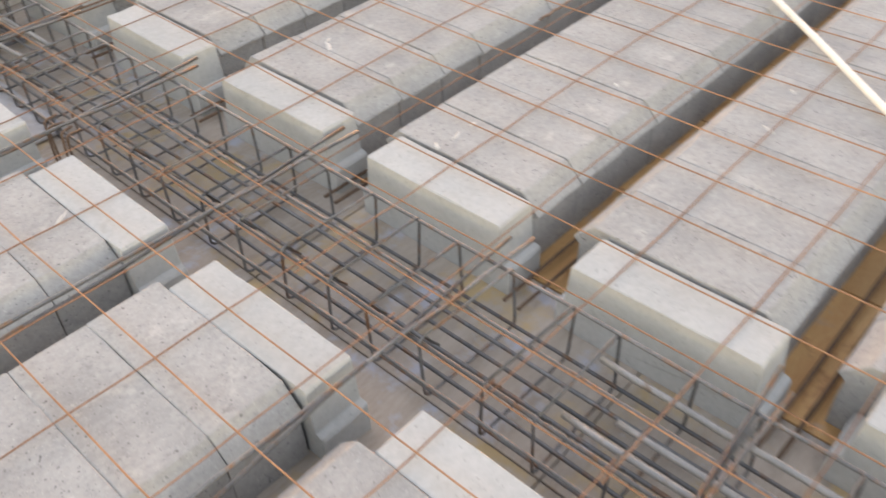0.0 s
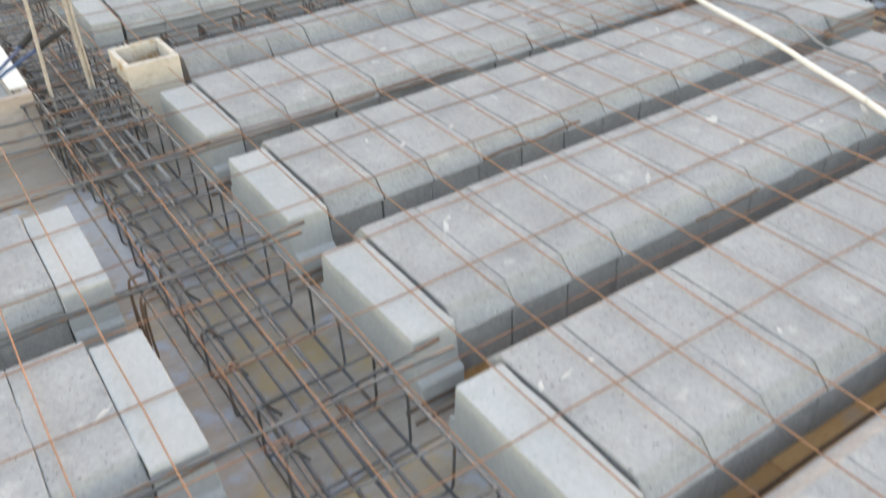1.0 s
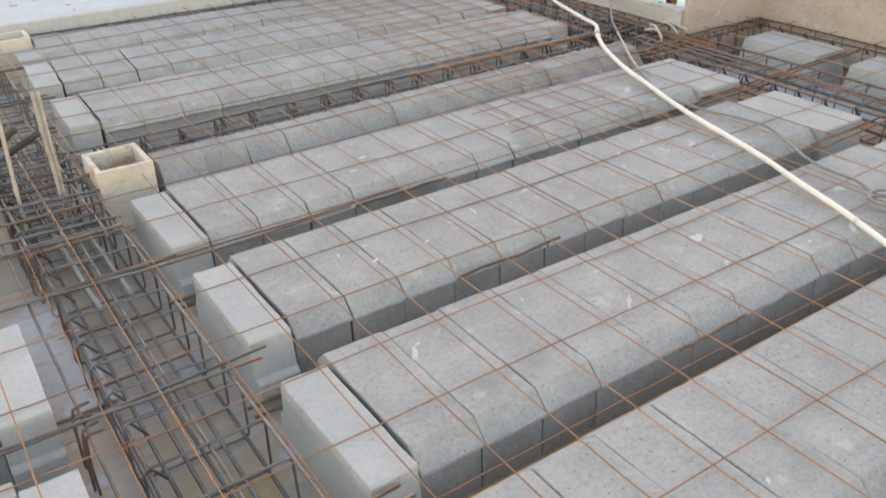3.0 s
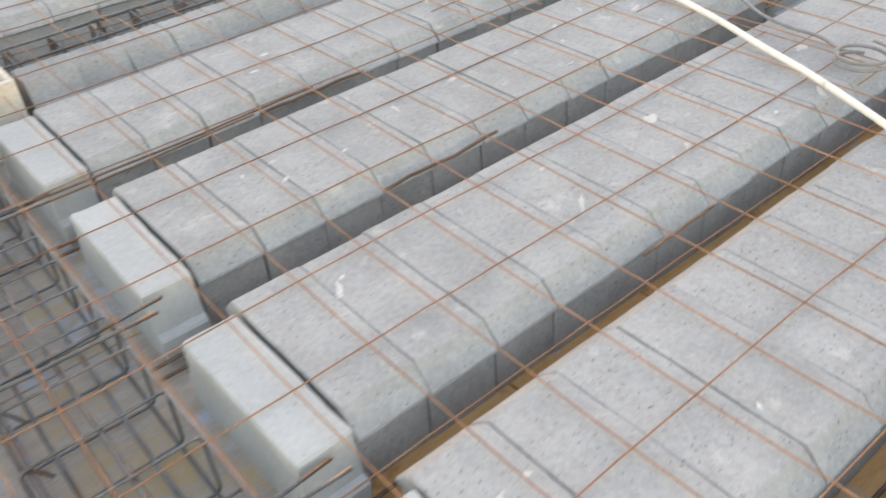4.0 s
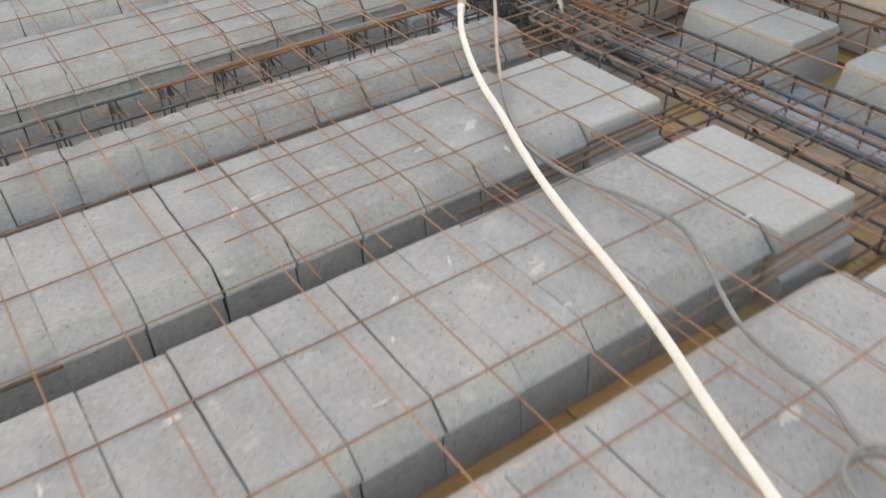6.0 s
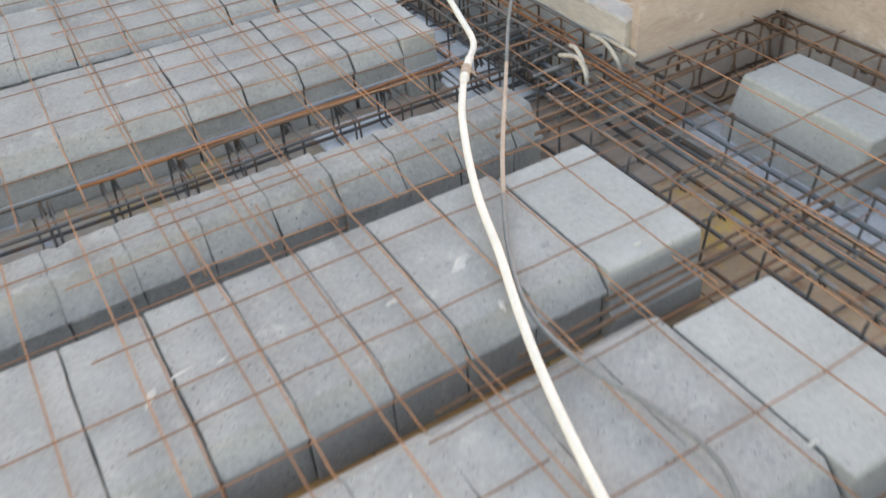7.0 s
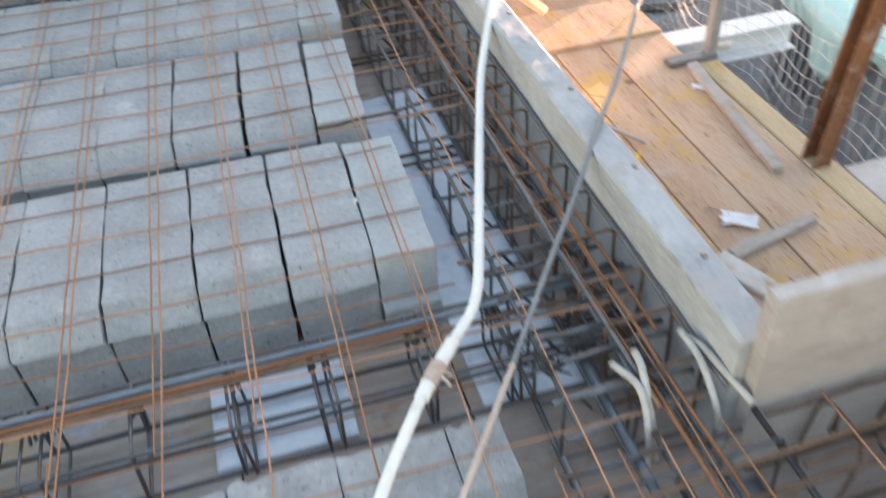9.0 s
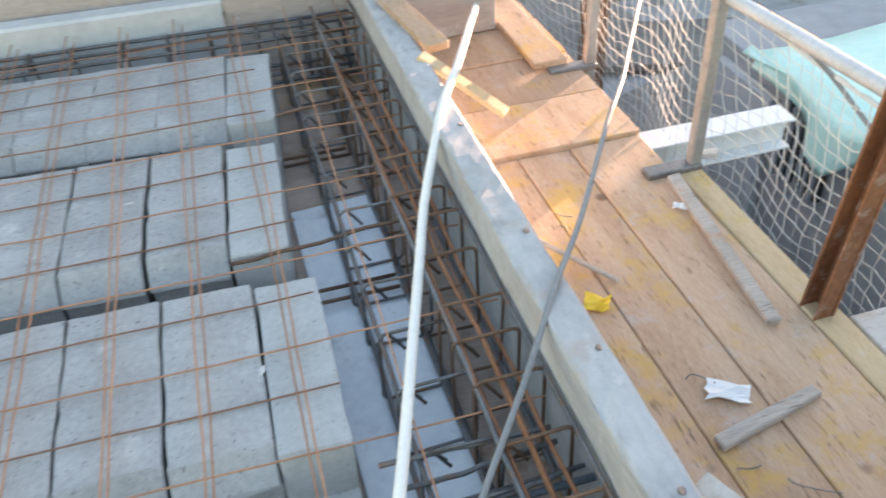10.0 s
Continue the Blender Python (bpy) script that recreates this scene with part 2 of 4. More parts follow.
M_BROWN = surface("brown_sheet", (0.24, 0.21, 0.185), (0.38, 0.34, 0.30), 0.7, 0, 30, 3, 0.3, 0.15, stain=(0.16, 0.12, 0.10), stain_at=0.60)
M_BLACK = surface("black_rubber", (0.02, 0.02, 0.022), (0.05, 0.05, 0.05), 0.6, 0, 60, 8, 0.2, 0.0)
M_BLUE = surface("blue_paint", (0.03, 0.07, 0.17), (0.06, 0.11, 0.22), 0.45, 0, 60, 8, 0.2, 0.0)
M_YELLOW = surface("yellow_plastic", (0.75, 0.50, 0.03), (0.85, 0.60, 0.06), 0.5, 0, 60, 8, 0.2, 0.0)
M_PAPER = surface("white_paper", (0.78, 0.79, 0.80), (0.86, 0.86, 0.87), 0.8, 0, 60, 8, 0.1, 0.0)


# ---- mesh helpers ----
def mesh(name, verts, faces, material, smooth=False):
    me = bpy.data.meshes.new(name)
    me.from_pydata([tuple(v) for v in verts], [], faces)
    me.materials.append(material)
    me.update()
    if smooth:
        me.polygons.foreach_set("use_smooth", [True] * len(me.polygons))
    return me


def part(name, me, parent, label="", m=None):
    ob = new(name, me)
    ob.parent = parent
    if m is not None:
        ob.matrix_basis = m
    if label:
        ob["label"] = label
    return ob


def join(*pieces):
    verts, faces = [], []
    for v, f in pieces:
        o = len(verts)
        verts += list(v)
        faces += [tuple(i + o for i in q) for q in f]
    return verts, faces


def slab(x0, x1, y0, y1, z0, z1, b=0.004, rough=0.0, rng=random):
    """A box with chamfered edges, its corners a little off where rough is given."""
    cx, cy, cz = (x0 + x1) / 2, (y0 + y1) / 2, (z0 + z1) / 2
    hx, hy, hz = (x1 - x0) / 2, (y1 - y0) / 2, (z1 - z0) / 2
    b = min(b, hx * 0.45, hy * 0.45, hz * 0.45)
    bm = bmesh.new()
    bmesh.ops.create_cube(bm, size=2)
    for v in bm.verts:
        v.co = Vector((v.co.x * hx, v.co.y * hy, v.co.z * hz))
        if rough:
            v.co += Vector([rng.uniform(-rough, rough) for _ in range(3)])
    bmesh.ops.bevel(bm, geom=bm.edges[:], offset=b, segments=1, affect="EDGES", profile=0.5)
    bm.verts.index_update()
    res = [v.co + Vector((cx, cy, cz)) for v in bm.verts], [tuple(v.index for v in f.verts) for f in bm.faces]
    bm.free()
    return res


def tube(points, r, n=6, ends=True, flat=1.0):
    """A round bar of radius r along the points."""
    pts = [Vector(p) for p in points]
    verts, faces = [], []
    side = None
    for i, p in enumerate(pts):
        d = (pts[min(i + 1, len(pts) - 1)] - pts[max(i - 1, 0)]).normalized()
        if side is None:
            side = d.cross(Vector((0, 0, 1)))
            if side.length < 0.1:
                side = d.cross(Vector((1, 0, 0)))
        side = (side - d * side.dot(d)).normalized()
        up = side.cross(d)
        for k in range(n):
            a = 2 * math.pi * k / n
            verts.append(p + side * (math.cos(a) * r) + up * (math.sin(a) * r * flat))
    for i in range(len(pts) - 1):
        for k in range(n):
            a, b = i * n + k, i * n + (k + 1) % n
            faces.append((a, b, b + n, a + n))
    if ends:
        faces.append(tuple(range(n - 1, -1, -1)))
        faces.append(tuple(range((len(pts) - 1) * n, len(pts) * n)))
    return verts, faces


def curve_points(ctrl, steps=8):
    """A smooth way through the control points."""
    c = [Vector(p) for p in ctrl]
    c = [c[0] * 2 - c[1]] + c + [c[-1] * 2 - c[-2]]
    out = []
    for i in range(1, len(c) - 2):
        for s in range(steps):
            t = s / steps
            out.append(0.5 * (2 * c[i] + (c[i + 1] - c[i - 1]) * t + (2 * c[i - 1] - 5 * c[i] + 4 * c[i + 1] - c[i + 2]) * t * t + (3 * c[i] - c[i - 1] - 3 * c[i + 1] + c[i + 2]) * t ** 3))
    out.append(c[-2])
    return out


def empty(name, label, category, group="", kind="", at=(0, 0, 0)):
    ob = new(name)
    ob.location = at
    ob.empty_display_size = 0.1
    return tagged(ob, label, category, group, kind)


# ---- plan ----
TOP = 0.22              # top of the blocks over the deck
BL = 0.199              # a block with its joint, along the row
ROW_END = 3.08
BEAM_L = -0.548         # the rows beyond the first beam end here
FORM_X, FORM_Y, FORM_Z = 3.517, 1.725, 0.362
WALL_Y = 4.36
PLAT = 0.10             # top of the walkway outside the formwork
rnd = random.Random(7)

# ---- deck ----
deck = empty("floor", "stained plywood formwork deck under blocks and bars", "floor", kind="structure")
for i in range(-5, 9):
    for j in range(-7, 9):
        x0, y0 = i * 0.5 + 0.1, j * 0.995 - 0.65
        x1, y1 = x0 + 0.496, y0 + 0.991
        if y0 > WALL_Y + 0.15 or x0 > 4.2:
            continue
        x1, y0, y1 = min(x1, 4.25), max(y0, -3.0), min(y1, WALL_Y + 0.16)
        if y1 < y0 + 0.05:
            continue
        if y1 > FORM_Y:
            if x0 >= FORM_X:
                if y0 >= FORM_Y:
                    continue
                y1 = FORM_Y
            elif x1 > FORM_X:
                x1 = FORM_X
        v, f = slab(x0, x1, y0, y1, -0.022, rnd.uniform(-0.002, 0.001), 0.002)
        part("panel", mesh("panel", v, f, M_DECKTAN if i > 4 and y0 < 1.3 else M_DECKBROWN if i > 4 else M_DECKGREY if i in (-2, -1) or y0 > 1.3 else M_DECK), deck)


def pale_sheet(x0, x1, y0, y1, label, material=M_SHEET):
    v, f = slab(x0, x1, y0, y1, 0.001, 0.012, 0.002, 0.004, rnd)
    return tagged(new("sheet", mesh("sheet", v, f, material)), label, "sheet")


pale_sheet(3.13, 3.38, 2.0, 3.37, "pale blue-grey smooth sheet lying on the deck")
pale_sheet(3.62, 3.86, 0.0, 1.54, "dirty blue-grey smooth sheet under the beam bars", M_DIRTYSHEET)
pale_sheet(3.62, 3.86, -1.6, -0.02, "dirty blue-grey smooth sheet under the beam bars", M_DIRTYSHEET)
pale_sheet(2.55, 2.85, 2.02, 2.26, "small pale blue sheet in the cross beam")
# added thin piece that stands for bluish stains on the deck boards
pale_sheet(-0.54, -0.36, 0.45, 1.1, "thin grey-blue patch standing for stains on the deck", M_STAINPATCH)


# ---- blocks ----
PROFILE = ((-0.277, 0.0), (-0.275, 0.08), (-0.272, 0.146), (-0.290, 0.157), (-0.288, 0.164), (-0.235, 0.218), (-0.229, 0.22),
           (-0.16, 0.22), (-0.10, 0.22), (-0.05, 0.22), (0.0, 0.22), (0.05, 0.22), (0.10, 0.22), (0.16, 0.22),
           (0.229, 0.22), (0.235, 0.218), (0.288, 0.164), (0.290, 0.157), (0.272, 0.146), (0.275, 0.08), (0.277, 0.0))
CAP_PROFILE = ((-0.282, 0.0), (-0.282, 0.080), (-0.277, 0.088), (-0.258, 0.092), (-0.246, 0.214), (-0.241, 0.22),
               (-0.16, 0.22), (-0.08, 0.22), (0.0, 0.22), (0.08, 0.22), (0.16, 0.22), (0.241, 0.22), (0.246, 0.214), (0.258, 0.092), (0.277, 0.088), (0.282, 0.080), (0.282, 0.0))
HALF_PROFILE = ((-0.076, 0.0), (-0.077, 0.06), (-0.075, 0.112), (-0.089, 0.122), (-0.088, 0.130), (-0.016, 0.217), (-0.010, 0.22),
                (0.04, 0.22), (0.08, 0.22), (0.124, 0.22), (0.129, 0.214), (0.132, 0.0))
SHIFT = 0.053           # the blocks sit this far off the middle of their end blocks


def prism(profile, length, wob, rng, torn=0.0):
    """The profile drawn out along x, its rims chamfered and a little uneven; torn: how ragged the far side is."""
    n = len(profile)
    half = max(y for y, z in profile)
    cuts = 9 if torn else 3
    xs = [(0, 0.0025), (0.003, 0.0)] + [(length * k / cuts, 0.0) for k in range(1, cuts)] + [(length - 0.003, 0.0), (length, 0.0025)]
    verts, faces = [], []
    for x, inset in xs:
        rip = rng.choice((-torn, 0.0, 0.0, torn * 0.3)) + rng.uniform(-0.3, 0.3) * torn
        for y, z in profile:
            s = 1 - inset / 0.3
            zz = z - inset * 0.8 if z > 0.19 else z
            yy = y * s + rng.uniform(-wob, wob) + (rip if torn and y > half - 0.01 else 0)
            chip = 2.0 if inset else 0.4
            verts.append(Vector((x + rng.uniform(-wob, wob) * chip, yy, max(0, zz + rng.uniform(-wob, wob) * (z > 0) * (0.5 if inset else 1.0)))))
    for i in range(len(xs) - 1):
        for k in range(n):
            a, c = i * n + k, i * n + (k + 1) % n
            faces.append((a, a + n, c + n, c))
    faces.append(tuple(range(n)))
    faces.append(tuple(range(len(verts) - 1, len(verts) - n - 1, -1)))
    return verts, faces


BLOCKS = [mesh("concrete_block", *prism(PROFILE, 0.1965, 0.0008, rnd), M_BLOCK) for _ in range(10)]
WORN_BLOCKS = [mesh("concrete_block", *prism(PROFILE, 0.1965, 0.0016, rnd), M_BLOCK) for _ in range(8)]
HALVES = [mesh("cut_block", *prism(HALF_PROFILE, 0.1965, 0.0016, rnd, rnd.choice((0.002, 0.004, 0.009))), M_CUT) for _ in range(6)]
LONG_CAPS = [mesh("end_block", *prism(CAP_PROFILE, 0.303, 0.0012, rnd), M_END) for _ in range(3)]
CAPS = [mesh("end_block", *prism(CAP_PROFILE, 0.136, 0.0012, rnd), M_CAP) for _ in range(4)]
ROUGH_CAPS = [mesh("end_block", *prism(CAP_PROFILE, 0.136, 0.0016, rnd), M_END) for _ in range(3)]
WIDE = 0.014            # the widest joints


def block_row(x0, x1, yc, group, cap0=True, cap1=True, wide=0.05, long1=False, caps=CAPS, pieces=BLOCKS, name="concrete_block", label="rough grey hollow concrete block laid in a row", sway=0.0025, tilt=0.0, narrow=1.0, cracks=(), shift=SHIFT, crack=1.0, cap_shift=0.0):
    """A row of blocks from x0 to x1, centred on yc, with a smooth end block at the ends that have one. wide: how often a joint gapes."""
    a, b = x0, x1
    for here, at, kinds in ((cap0, x0, caps), (cap1, x1 - (0.303 if long1 else 0.136), LONG_CAPS if long1 else caps)):
        if here:
            ob = tagged(new("end_block", rnd.choice(kinds)), "pale smooth solid concrete end block on the deck", "concrete block", group)
            ob.matrix_basis = pose(at, yc + cap_shift + tilt * (at - x0) + rnd.uniform(-0.005, 0.005), 0, 0, 0, math.degrees(tilt) + rnd.uniform(-0.7, 0.7)) @ Matrix.Diagonal((1, narrow, 1, 1))
    a += 0.149 if cap0 else 0
    b -= (0.312 if long1 else 0.140) if cap1 else 0
    count = int((b - a) / BL + 0.4)
    if count < 1:
        return
    step = (b - a) / count
    gap = 0.0
    for i in range(count):
        often = wide if a + i * step < 1.3 or not wide else max(wide, 0.08)
        gap = WIDE * rnd.uniform(0.15, 0.35) if rnd.random() < often else rnd.uniform(0.0006, 0.0016)
        if any(abs(a + i * step - c) < 0.06 for c in cracks):
            gap = WIDE * rnd.uniform(0.32, 0.5) * (crack if a + i * step > 2.0 else 1.0)
        ob = tagged(new(name, rnd.choice(pieces)), label, "concrete block", group)
        ob.matrix_basis = pose(a + i * step + gap * 0.5, yc + shift + tilt * (a + i * step - x0) + rnd.uniform(-sway, sway), rnd.uniform(0, 0.0025), 0, 0, math.degrees(tilt) + rnd.uniform(-0.35, 0.35) * sway / 0.005) @ Matrix.Diagonal(((step - gap) / 0.1965, narrow, 1, 1))


ROW_Y = [-2.37, -1.667, -0.954, -0.272, 0.439, 1.15]
ROW_CRACKS = ((), (0.149,), (0.149, 0.55), (0.149, 0.55, 1.76), (0.149, 0.35, 0.752, 1.156, 1.558), (0.149, 0.55, 1.356, 1.558, 1.759, 2.161, 2.363))
ROW_SHIFT = (SHIFT, SHIFT, 0.034, SHIFT, SHIFT, 0.040)
for y, cracks, aside in zip(ROW_Y, ROW_CRACKS, ROW_SHIFT):
    block_row(0.0, ROW_END, y, "block rows between the two beams", long1=True, cracks=cracks, shift=aside)
for y in (-2.39, -1.69, -0.988, -0.287, 0.475):
    block_row(-2.4, BEAM_L, y, "block rows beyond the first beam", cap0=False, cracks=(-0.688,))
block_row(0.20, 2.99, 1.70, "cut block row along the cross beam", cap0=False, cap1=False, wide=0.1, sway=0.010, pieces=HALVES, name="cut_block", label="narrow grey concrete block broken along one edge", shift=0.0, cracks=(0.60, 2.19, 2.59))
closing = tagged(new("cut_block", HALVES[2]), "short grey concrete block closing the cut row", "concrete block", "cut block row along the cross beam")
closing.matrix_basis = pose(2.993, 1.695, 0) @ Matrix.Diagonal((0.52, 1, 1, 1))
for x0, y, end, tilt, narrow, cracks in ((0.0, 2.61, 3.125, -0.020, 1.0, (2.60, 2.19, 2.80)), (0.0, 3.36, 3.106, -0.061, 1.0, (0.34, 0.55, 2.575, 2.767, 2.97)), (0.165, 4.0, 3.16, -0.077, 0.9, (0.96, 1.36))):
    block_row(x0, end, y, "block rows by the roof kerb", cap0=x0 == 0.0, wide=0.0, caps=ROUGH_CAPS, pieces=WORN_BLOCKS, sway=0.004, tilt=tilt, narrow=narrow, cracks=cracks, crack=2.0, shift=0.046, cap_shift=0.014)
corner_cap = tagged(new("end_block", ROUGH_CAPS[0]), "pale narrow concrete end block beside a plywood box", "concrete block", "block rows by the roof kerb")
corner_cap.matrix_basis = pose(0.022, 3.86, 0) @ Matrix.Diagonal((1, 0.5, 1, 1))


def pad_block(yc):
    """A low block with its long faces sloping out to the deck."""
    section = [(0.0, 0.0), (0.012, 0.07), (0.058, 0.212), (0.066, 0.22), (0.19, 0.22), (0.316, 0.22), (0.324, 0.212), (0.37, 0.07), (0.38, 0.0)]
    n, ys, verts, faces = len(section), (-0.25, -0.244, -0.12, 0.0, 0.12, 0.244, 0.25), [], []
    for y in ys:
        inset = 0.004 if abs(y) > 0.247 else 0.0
        for x, z in section:
            verts.append(Vector((x + (inset if x < 0.19 else -inset) + rnd.uniform(-0.0015, 0.0015), y, max(0.0, z - inset + (rnd.uniform(-0.001, 0.001) if z else 0.0)))))
    for i in range(len(ys) - 1):
        for k in range(n):
            a, c = i * n + k, i * n + (k + 1) % n
            faces.append((a, c, c + n, a + n))
    faces.append(tuple(range(n - 1, -1, -1)))
    faces.append(tuple(range(len(verts) - n, len(verts))))
    ob = tagged(new("pad_block", mesh("pad_block", verts, faces, M_END)), "pale concrete pad block with sloping sides on the deck", "concrete block", "pad blocks by the edge")
    ob.matrix_basis = pose(3.695, yc, 0, 0, 0, rnd.uniform(-0.6, 0.6))


for y in ROW_Y[1:]:
    pad_block(y + 0.015)


# ---- mortar dabs ----
def mortar_dab(x, y, w, d, turn):
    """A thin torn smear of mortar."""
    n, verts, faces = 24, [Vector((0, 0, 0.0028))], []
    for ring, zz in ((0.55, 0.0022), (1.0, -0.0016)):
        for k in range(n):
            a = 2 * math.pi * k / n
            r = ring * rnd.uniform(0.45, 1.1)
            verts.append(Vector((math.cos(a) * w * r, math.sin(a) * d * r, zz)))
    for k in range(n):
        q = (k + 1) % n
        faces.append((0, 1 + k, 1 + q))
        faces.append((1 + k, 1 + n + k, 1 + n + q, 1 + q))
    ob = tagged(new("mortar_dab", mesh("mortar_dab", verts, faces, M_DAB, True)), "thin pale smear of dry mortar on a block", "mortar", "mortar dabs on the blocks")
    ob.matrix_basis = pose(x, y, TOP + 0.0020, 0, 0, turn)


for x, y, w, d, turn in ((0.37, -0.135, 0.045, 0.014, 60), (0.40, -0.10, 0.02, 0.008, 20), (0.544, 0.393, 0.022, 0.012, 30), (0.46, 0.50, 0.02, 0.01, 80), (0.162, -0.834, 0.03, 0.014, 60), (0.315, -0.836, 0.018, 0.012, 0), (0.24, -0.84, 0.04, 0.012, 15),
                         (1.861, 0.568, 0.03, 0.014, 30), (1.491, -0.324, 0.04, 0.016, 40), (1.06, -0.30, 0.05, 0.012, 45), (1.55, -0.14, 0.045, 0.03, 10), (2.05, -0.42, 0.06, 0.022, 50), (2.2, 0.45, 0.05, 0.02, 20), (0.95, 1.2, 0.03, 0.02, 0),
                         (2.72, 3.25, 0.02, 0.012, 0), (2.98, 2.55, 0.018, 0.012, 60), (2.5, 1.15, 0.05, 0.03, 30), (2.9, 0.95, 0.03, 0.012, 10), (-0.72, -0.30, 0.05, 0.012, 35), (1.3, 0.52, 0.03, 0.02, 10), (0.85, 1.1, 0.03, 0.015, 0), (1.7, 1.15, 0.04, 0.02, 60), (2.3, -0.2, 0.05, 0.03, 0)):
    mortar_dab(x, y, w * 0.95, d * 0.75, turn)


for k in range(34):
    y = rnd.choice(ROW_Y[1:]) + rnd.uniform(-0.2, 0.2)
    mortar_dab(rnd.uniform(0.2, 2.9), y, rnd.uniform(0.014, 0.036), rnd.uniform(0.004, 0.010), rnd.choice((0, 10, 60, 80)) + rnd.uniform(-12, 12))


# ---- bars and mesh ----
def bar_points(p0, p1, bend=0.004, n=10, rng=rnd):
    p0, p1 = Vector(p0), Vector(p1)
    out = []
    off = Vector((0, 0, 0))
    for i in range(n + 1):
        off = off * 0.6 + Vector([rng.uniform(-bend, bend) for _ in range(3)])
        out.append(p0.lerp(p1, i / n) + off)
    return out


def bar(parent, p0, p1, r, material, bend=0.003, name="bar", n=10, sides=6, label=""):
    v, f = tube(bar_points(p0, p1, bend, n), r, sides)
    return part(name, mesh(name, v, f, material, True), parent, label)


def loop_points(w, h, hook=0.03, r=0.018):
    """A bent stirrup in the x-z plane, from 0 to w and 0 to h, with a hooked end."""
    pts = []
    for cx, cz, a0 in ((w - r, r, -90), (w - r, h - r, 0), (r, h - r, 90), (r, r, 180)):
        for k in range(4):
            a = radians(a0 + 30 * k)
            pts.append(Vector((cx + math.cos(a) * r, 0.0, cz + math.sin(a) * r)))
    pts.append(pts[0] + Vector((0, 0.004, 0)))
    return [Vector((r + hook, 0.006, h - hook - r))] + pts[8:16] + pts[0:9] + [Vector((r + hook * 1.2, -0.006, h - hook * 1.1 - r))]


def cage(label, origin, length, w, h, spacing, along="y", low=5, high=3, r=0.007, sr=0.0042, material=M_STEEL, stirrup_material=M_STEEL, pairs=0.0, lean=2.0, z=0.02, hook=0.03):
    """A beam's bars, low ones and high ones, tied into stirrups."""
    ob = empty("rebar_cage", label, "reinforcement cage", "beam reinforcement cages", at=origin)
    if along == "x":
        ob.rotation_euler = (0, 0, radians(-90))
    for k in range(low):
        x = w * (0.04 + 0.92 * k / max(1, low - 1)) + rnd.uniform(-0.01, 0.01)
        bar(ob, (x, 0, z + 0.008), (x + rnd.uniform(-0.01, 0.01), length, z + 0.008), r * rnd.uniform(0.85, 1.1), material, 0.004, n=16)
    for k in range(high):
        x = w * (0.04 + 0.92 * k / max(1, high - 1)) + rnd.uniform(-0.006, 0.006)
        bar(ob, (x, 0, z + h - 0.010), (x + rnd.uniform(-0.008, 0.008), length, z + h - 0.010), r * rnd.uniform(0.8, 1.0), material, 0.003, n=16)
    shapes = [mesh("stirrup", *tube(loop_points(w, h * rnd.uniform(0.97, 1.02), hook, min(0.018 if hook > 0.01 else 0.045, w * 0.4)), sr, 5), stirrup_material, True) for _ in range(4)]
    y = spacing * 0.5
    while y < length:
        for dy in ((0.0,) if not pairs else (0.0, pairs)):
            part("stirrup", rnd.choice(shapes), ob, m=pose(rnd.uniform(-0.006, 0.006), y + dy + rnd.uniform(-0.012, 0.012), z, rnd.uniform(-lean, lean) * 2, rnd.uniform(-1, 1), rnd.uniform(-lean, lean)))
        y += spacing * rnd.uniform(0.92, 1.08)
    return ob


def wire_mesh(label, x0, x1, y0, y1, first_x, first_y, z, turn=0.0, sx=0.199, sy=0.297, long_material=M_RUSTDARK):
    """A welded sheet: wires along x every sy, wires along y every sx."""
    ob = empty("wire_mesh", label, "steel mesh", "welded mesh sheets over the blocks")
    y = first_y - sy * math.floor((first_y - y0) / sy)
    while y < y1:
        v, f = tube([p + Vector((0, 0, 0.004 + 0.004 * math.sin(p.x * 3.1 + y))) for p in bar_points((x0, y, z), (x1, y + turn * (x1 - x0), z), 0.0022, 24)], 0.0022, 5)
        part("wire", mesh("wire", v, f, long_material, True), ob)
        y += sy
    x = first_x - sx * math.floor((first_x - x0) / sx)
    while x < x1:
        v, f = tube([p + Vector((0, 0, 0.010 + 0.004 * math.sin(p.y * 2.3 + x))) for p in bar_points((x, y0, z), (x - turn * (y1 - y0), y1, z), 0.0022, 26)], 0.0022, 5)
        part("wire", mesh("wire", v, f, M_RUSTLIT, True), ob)
        x += sx
    return ob


cage("dark rebar cage in the first beam, on the deck", (-0.415, -2.9, 0.0), 7.1, 0.325, 0.185, 0.166, low=6, high=3, r=0.0062)
cage("narrow rebar cage beside the first beam", (-0.44, 1.15, 0.0), 1.5, 0.30, 0.20, 0.13, low=3, high=3, r=0.007)
cage("dark rebar cage in the second beam, with white sheet below", (3.225, 1.75, 0.0), 2.5, 0.16, 0.20, 0.155, low=2, high=2, r=0.0068)
cage("dark rebar cage with rusty bars against the grey formwork board", (3.36, 1.72, 0.0), 2.52, 0.145, 0.245, 0.14, low=3, high=2, r=0.0062, stirrup_material=M_BAR)
cage("dark rebar cage in the wide beam by the pad blocks", (3.150, -2.9, 0.0), 4.6, 0.405, 0.205, 0.163, low=4, high=3, r=0.0075)
cage("rusty rebar cage along the beige edge board", (4.10, -2.9, 0.0), 4.6, 0.13, 0.20, 0.21, low=2, high=2, r=0.006, material=M_BAR, stirrup_material=M_BAR)
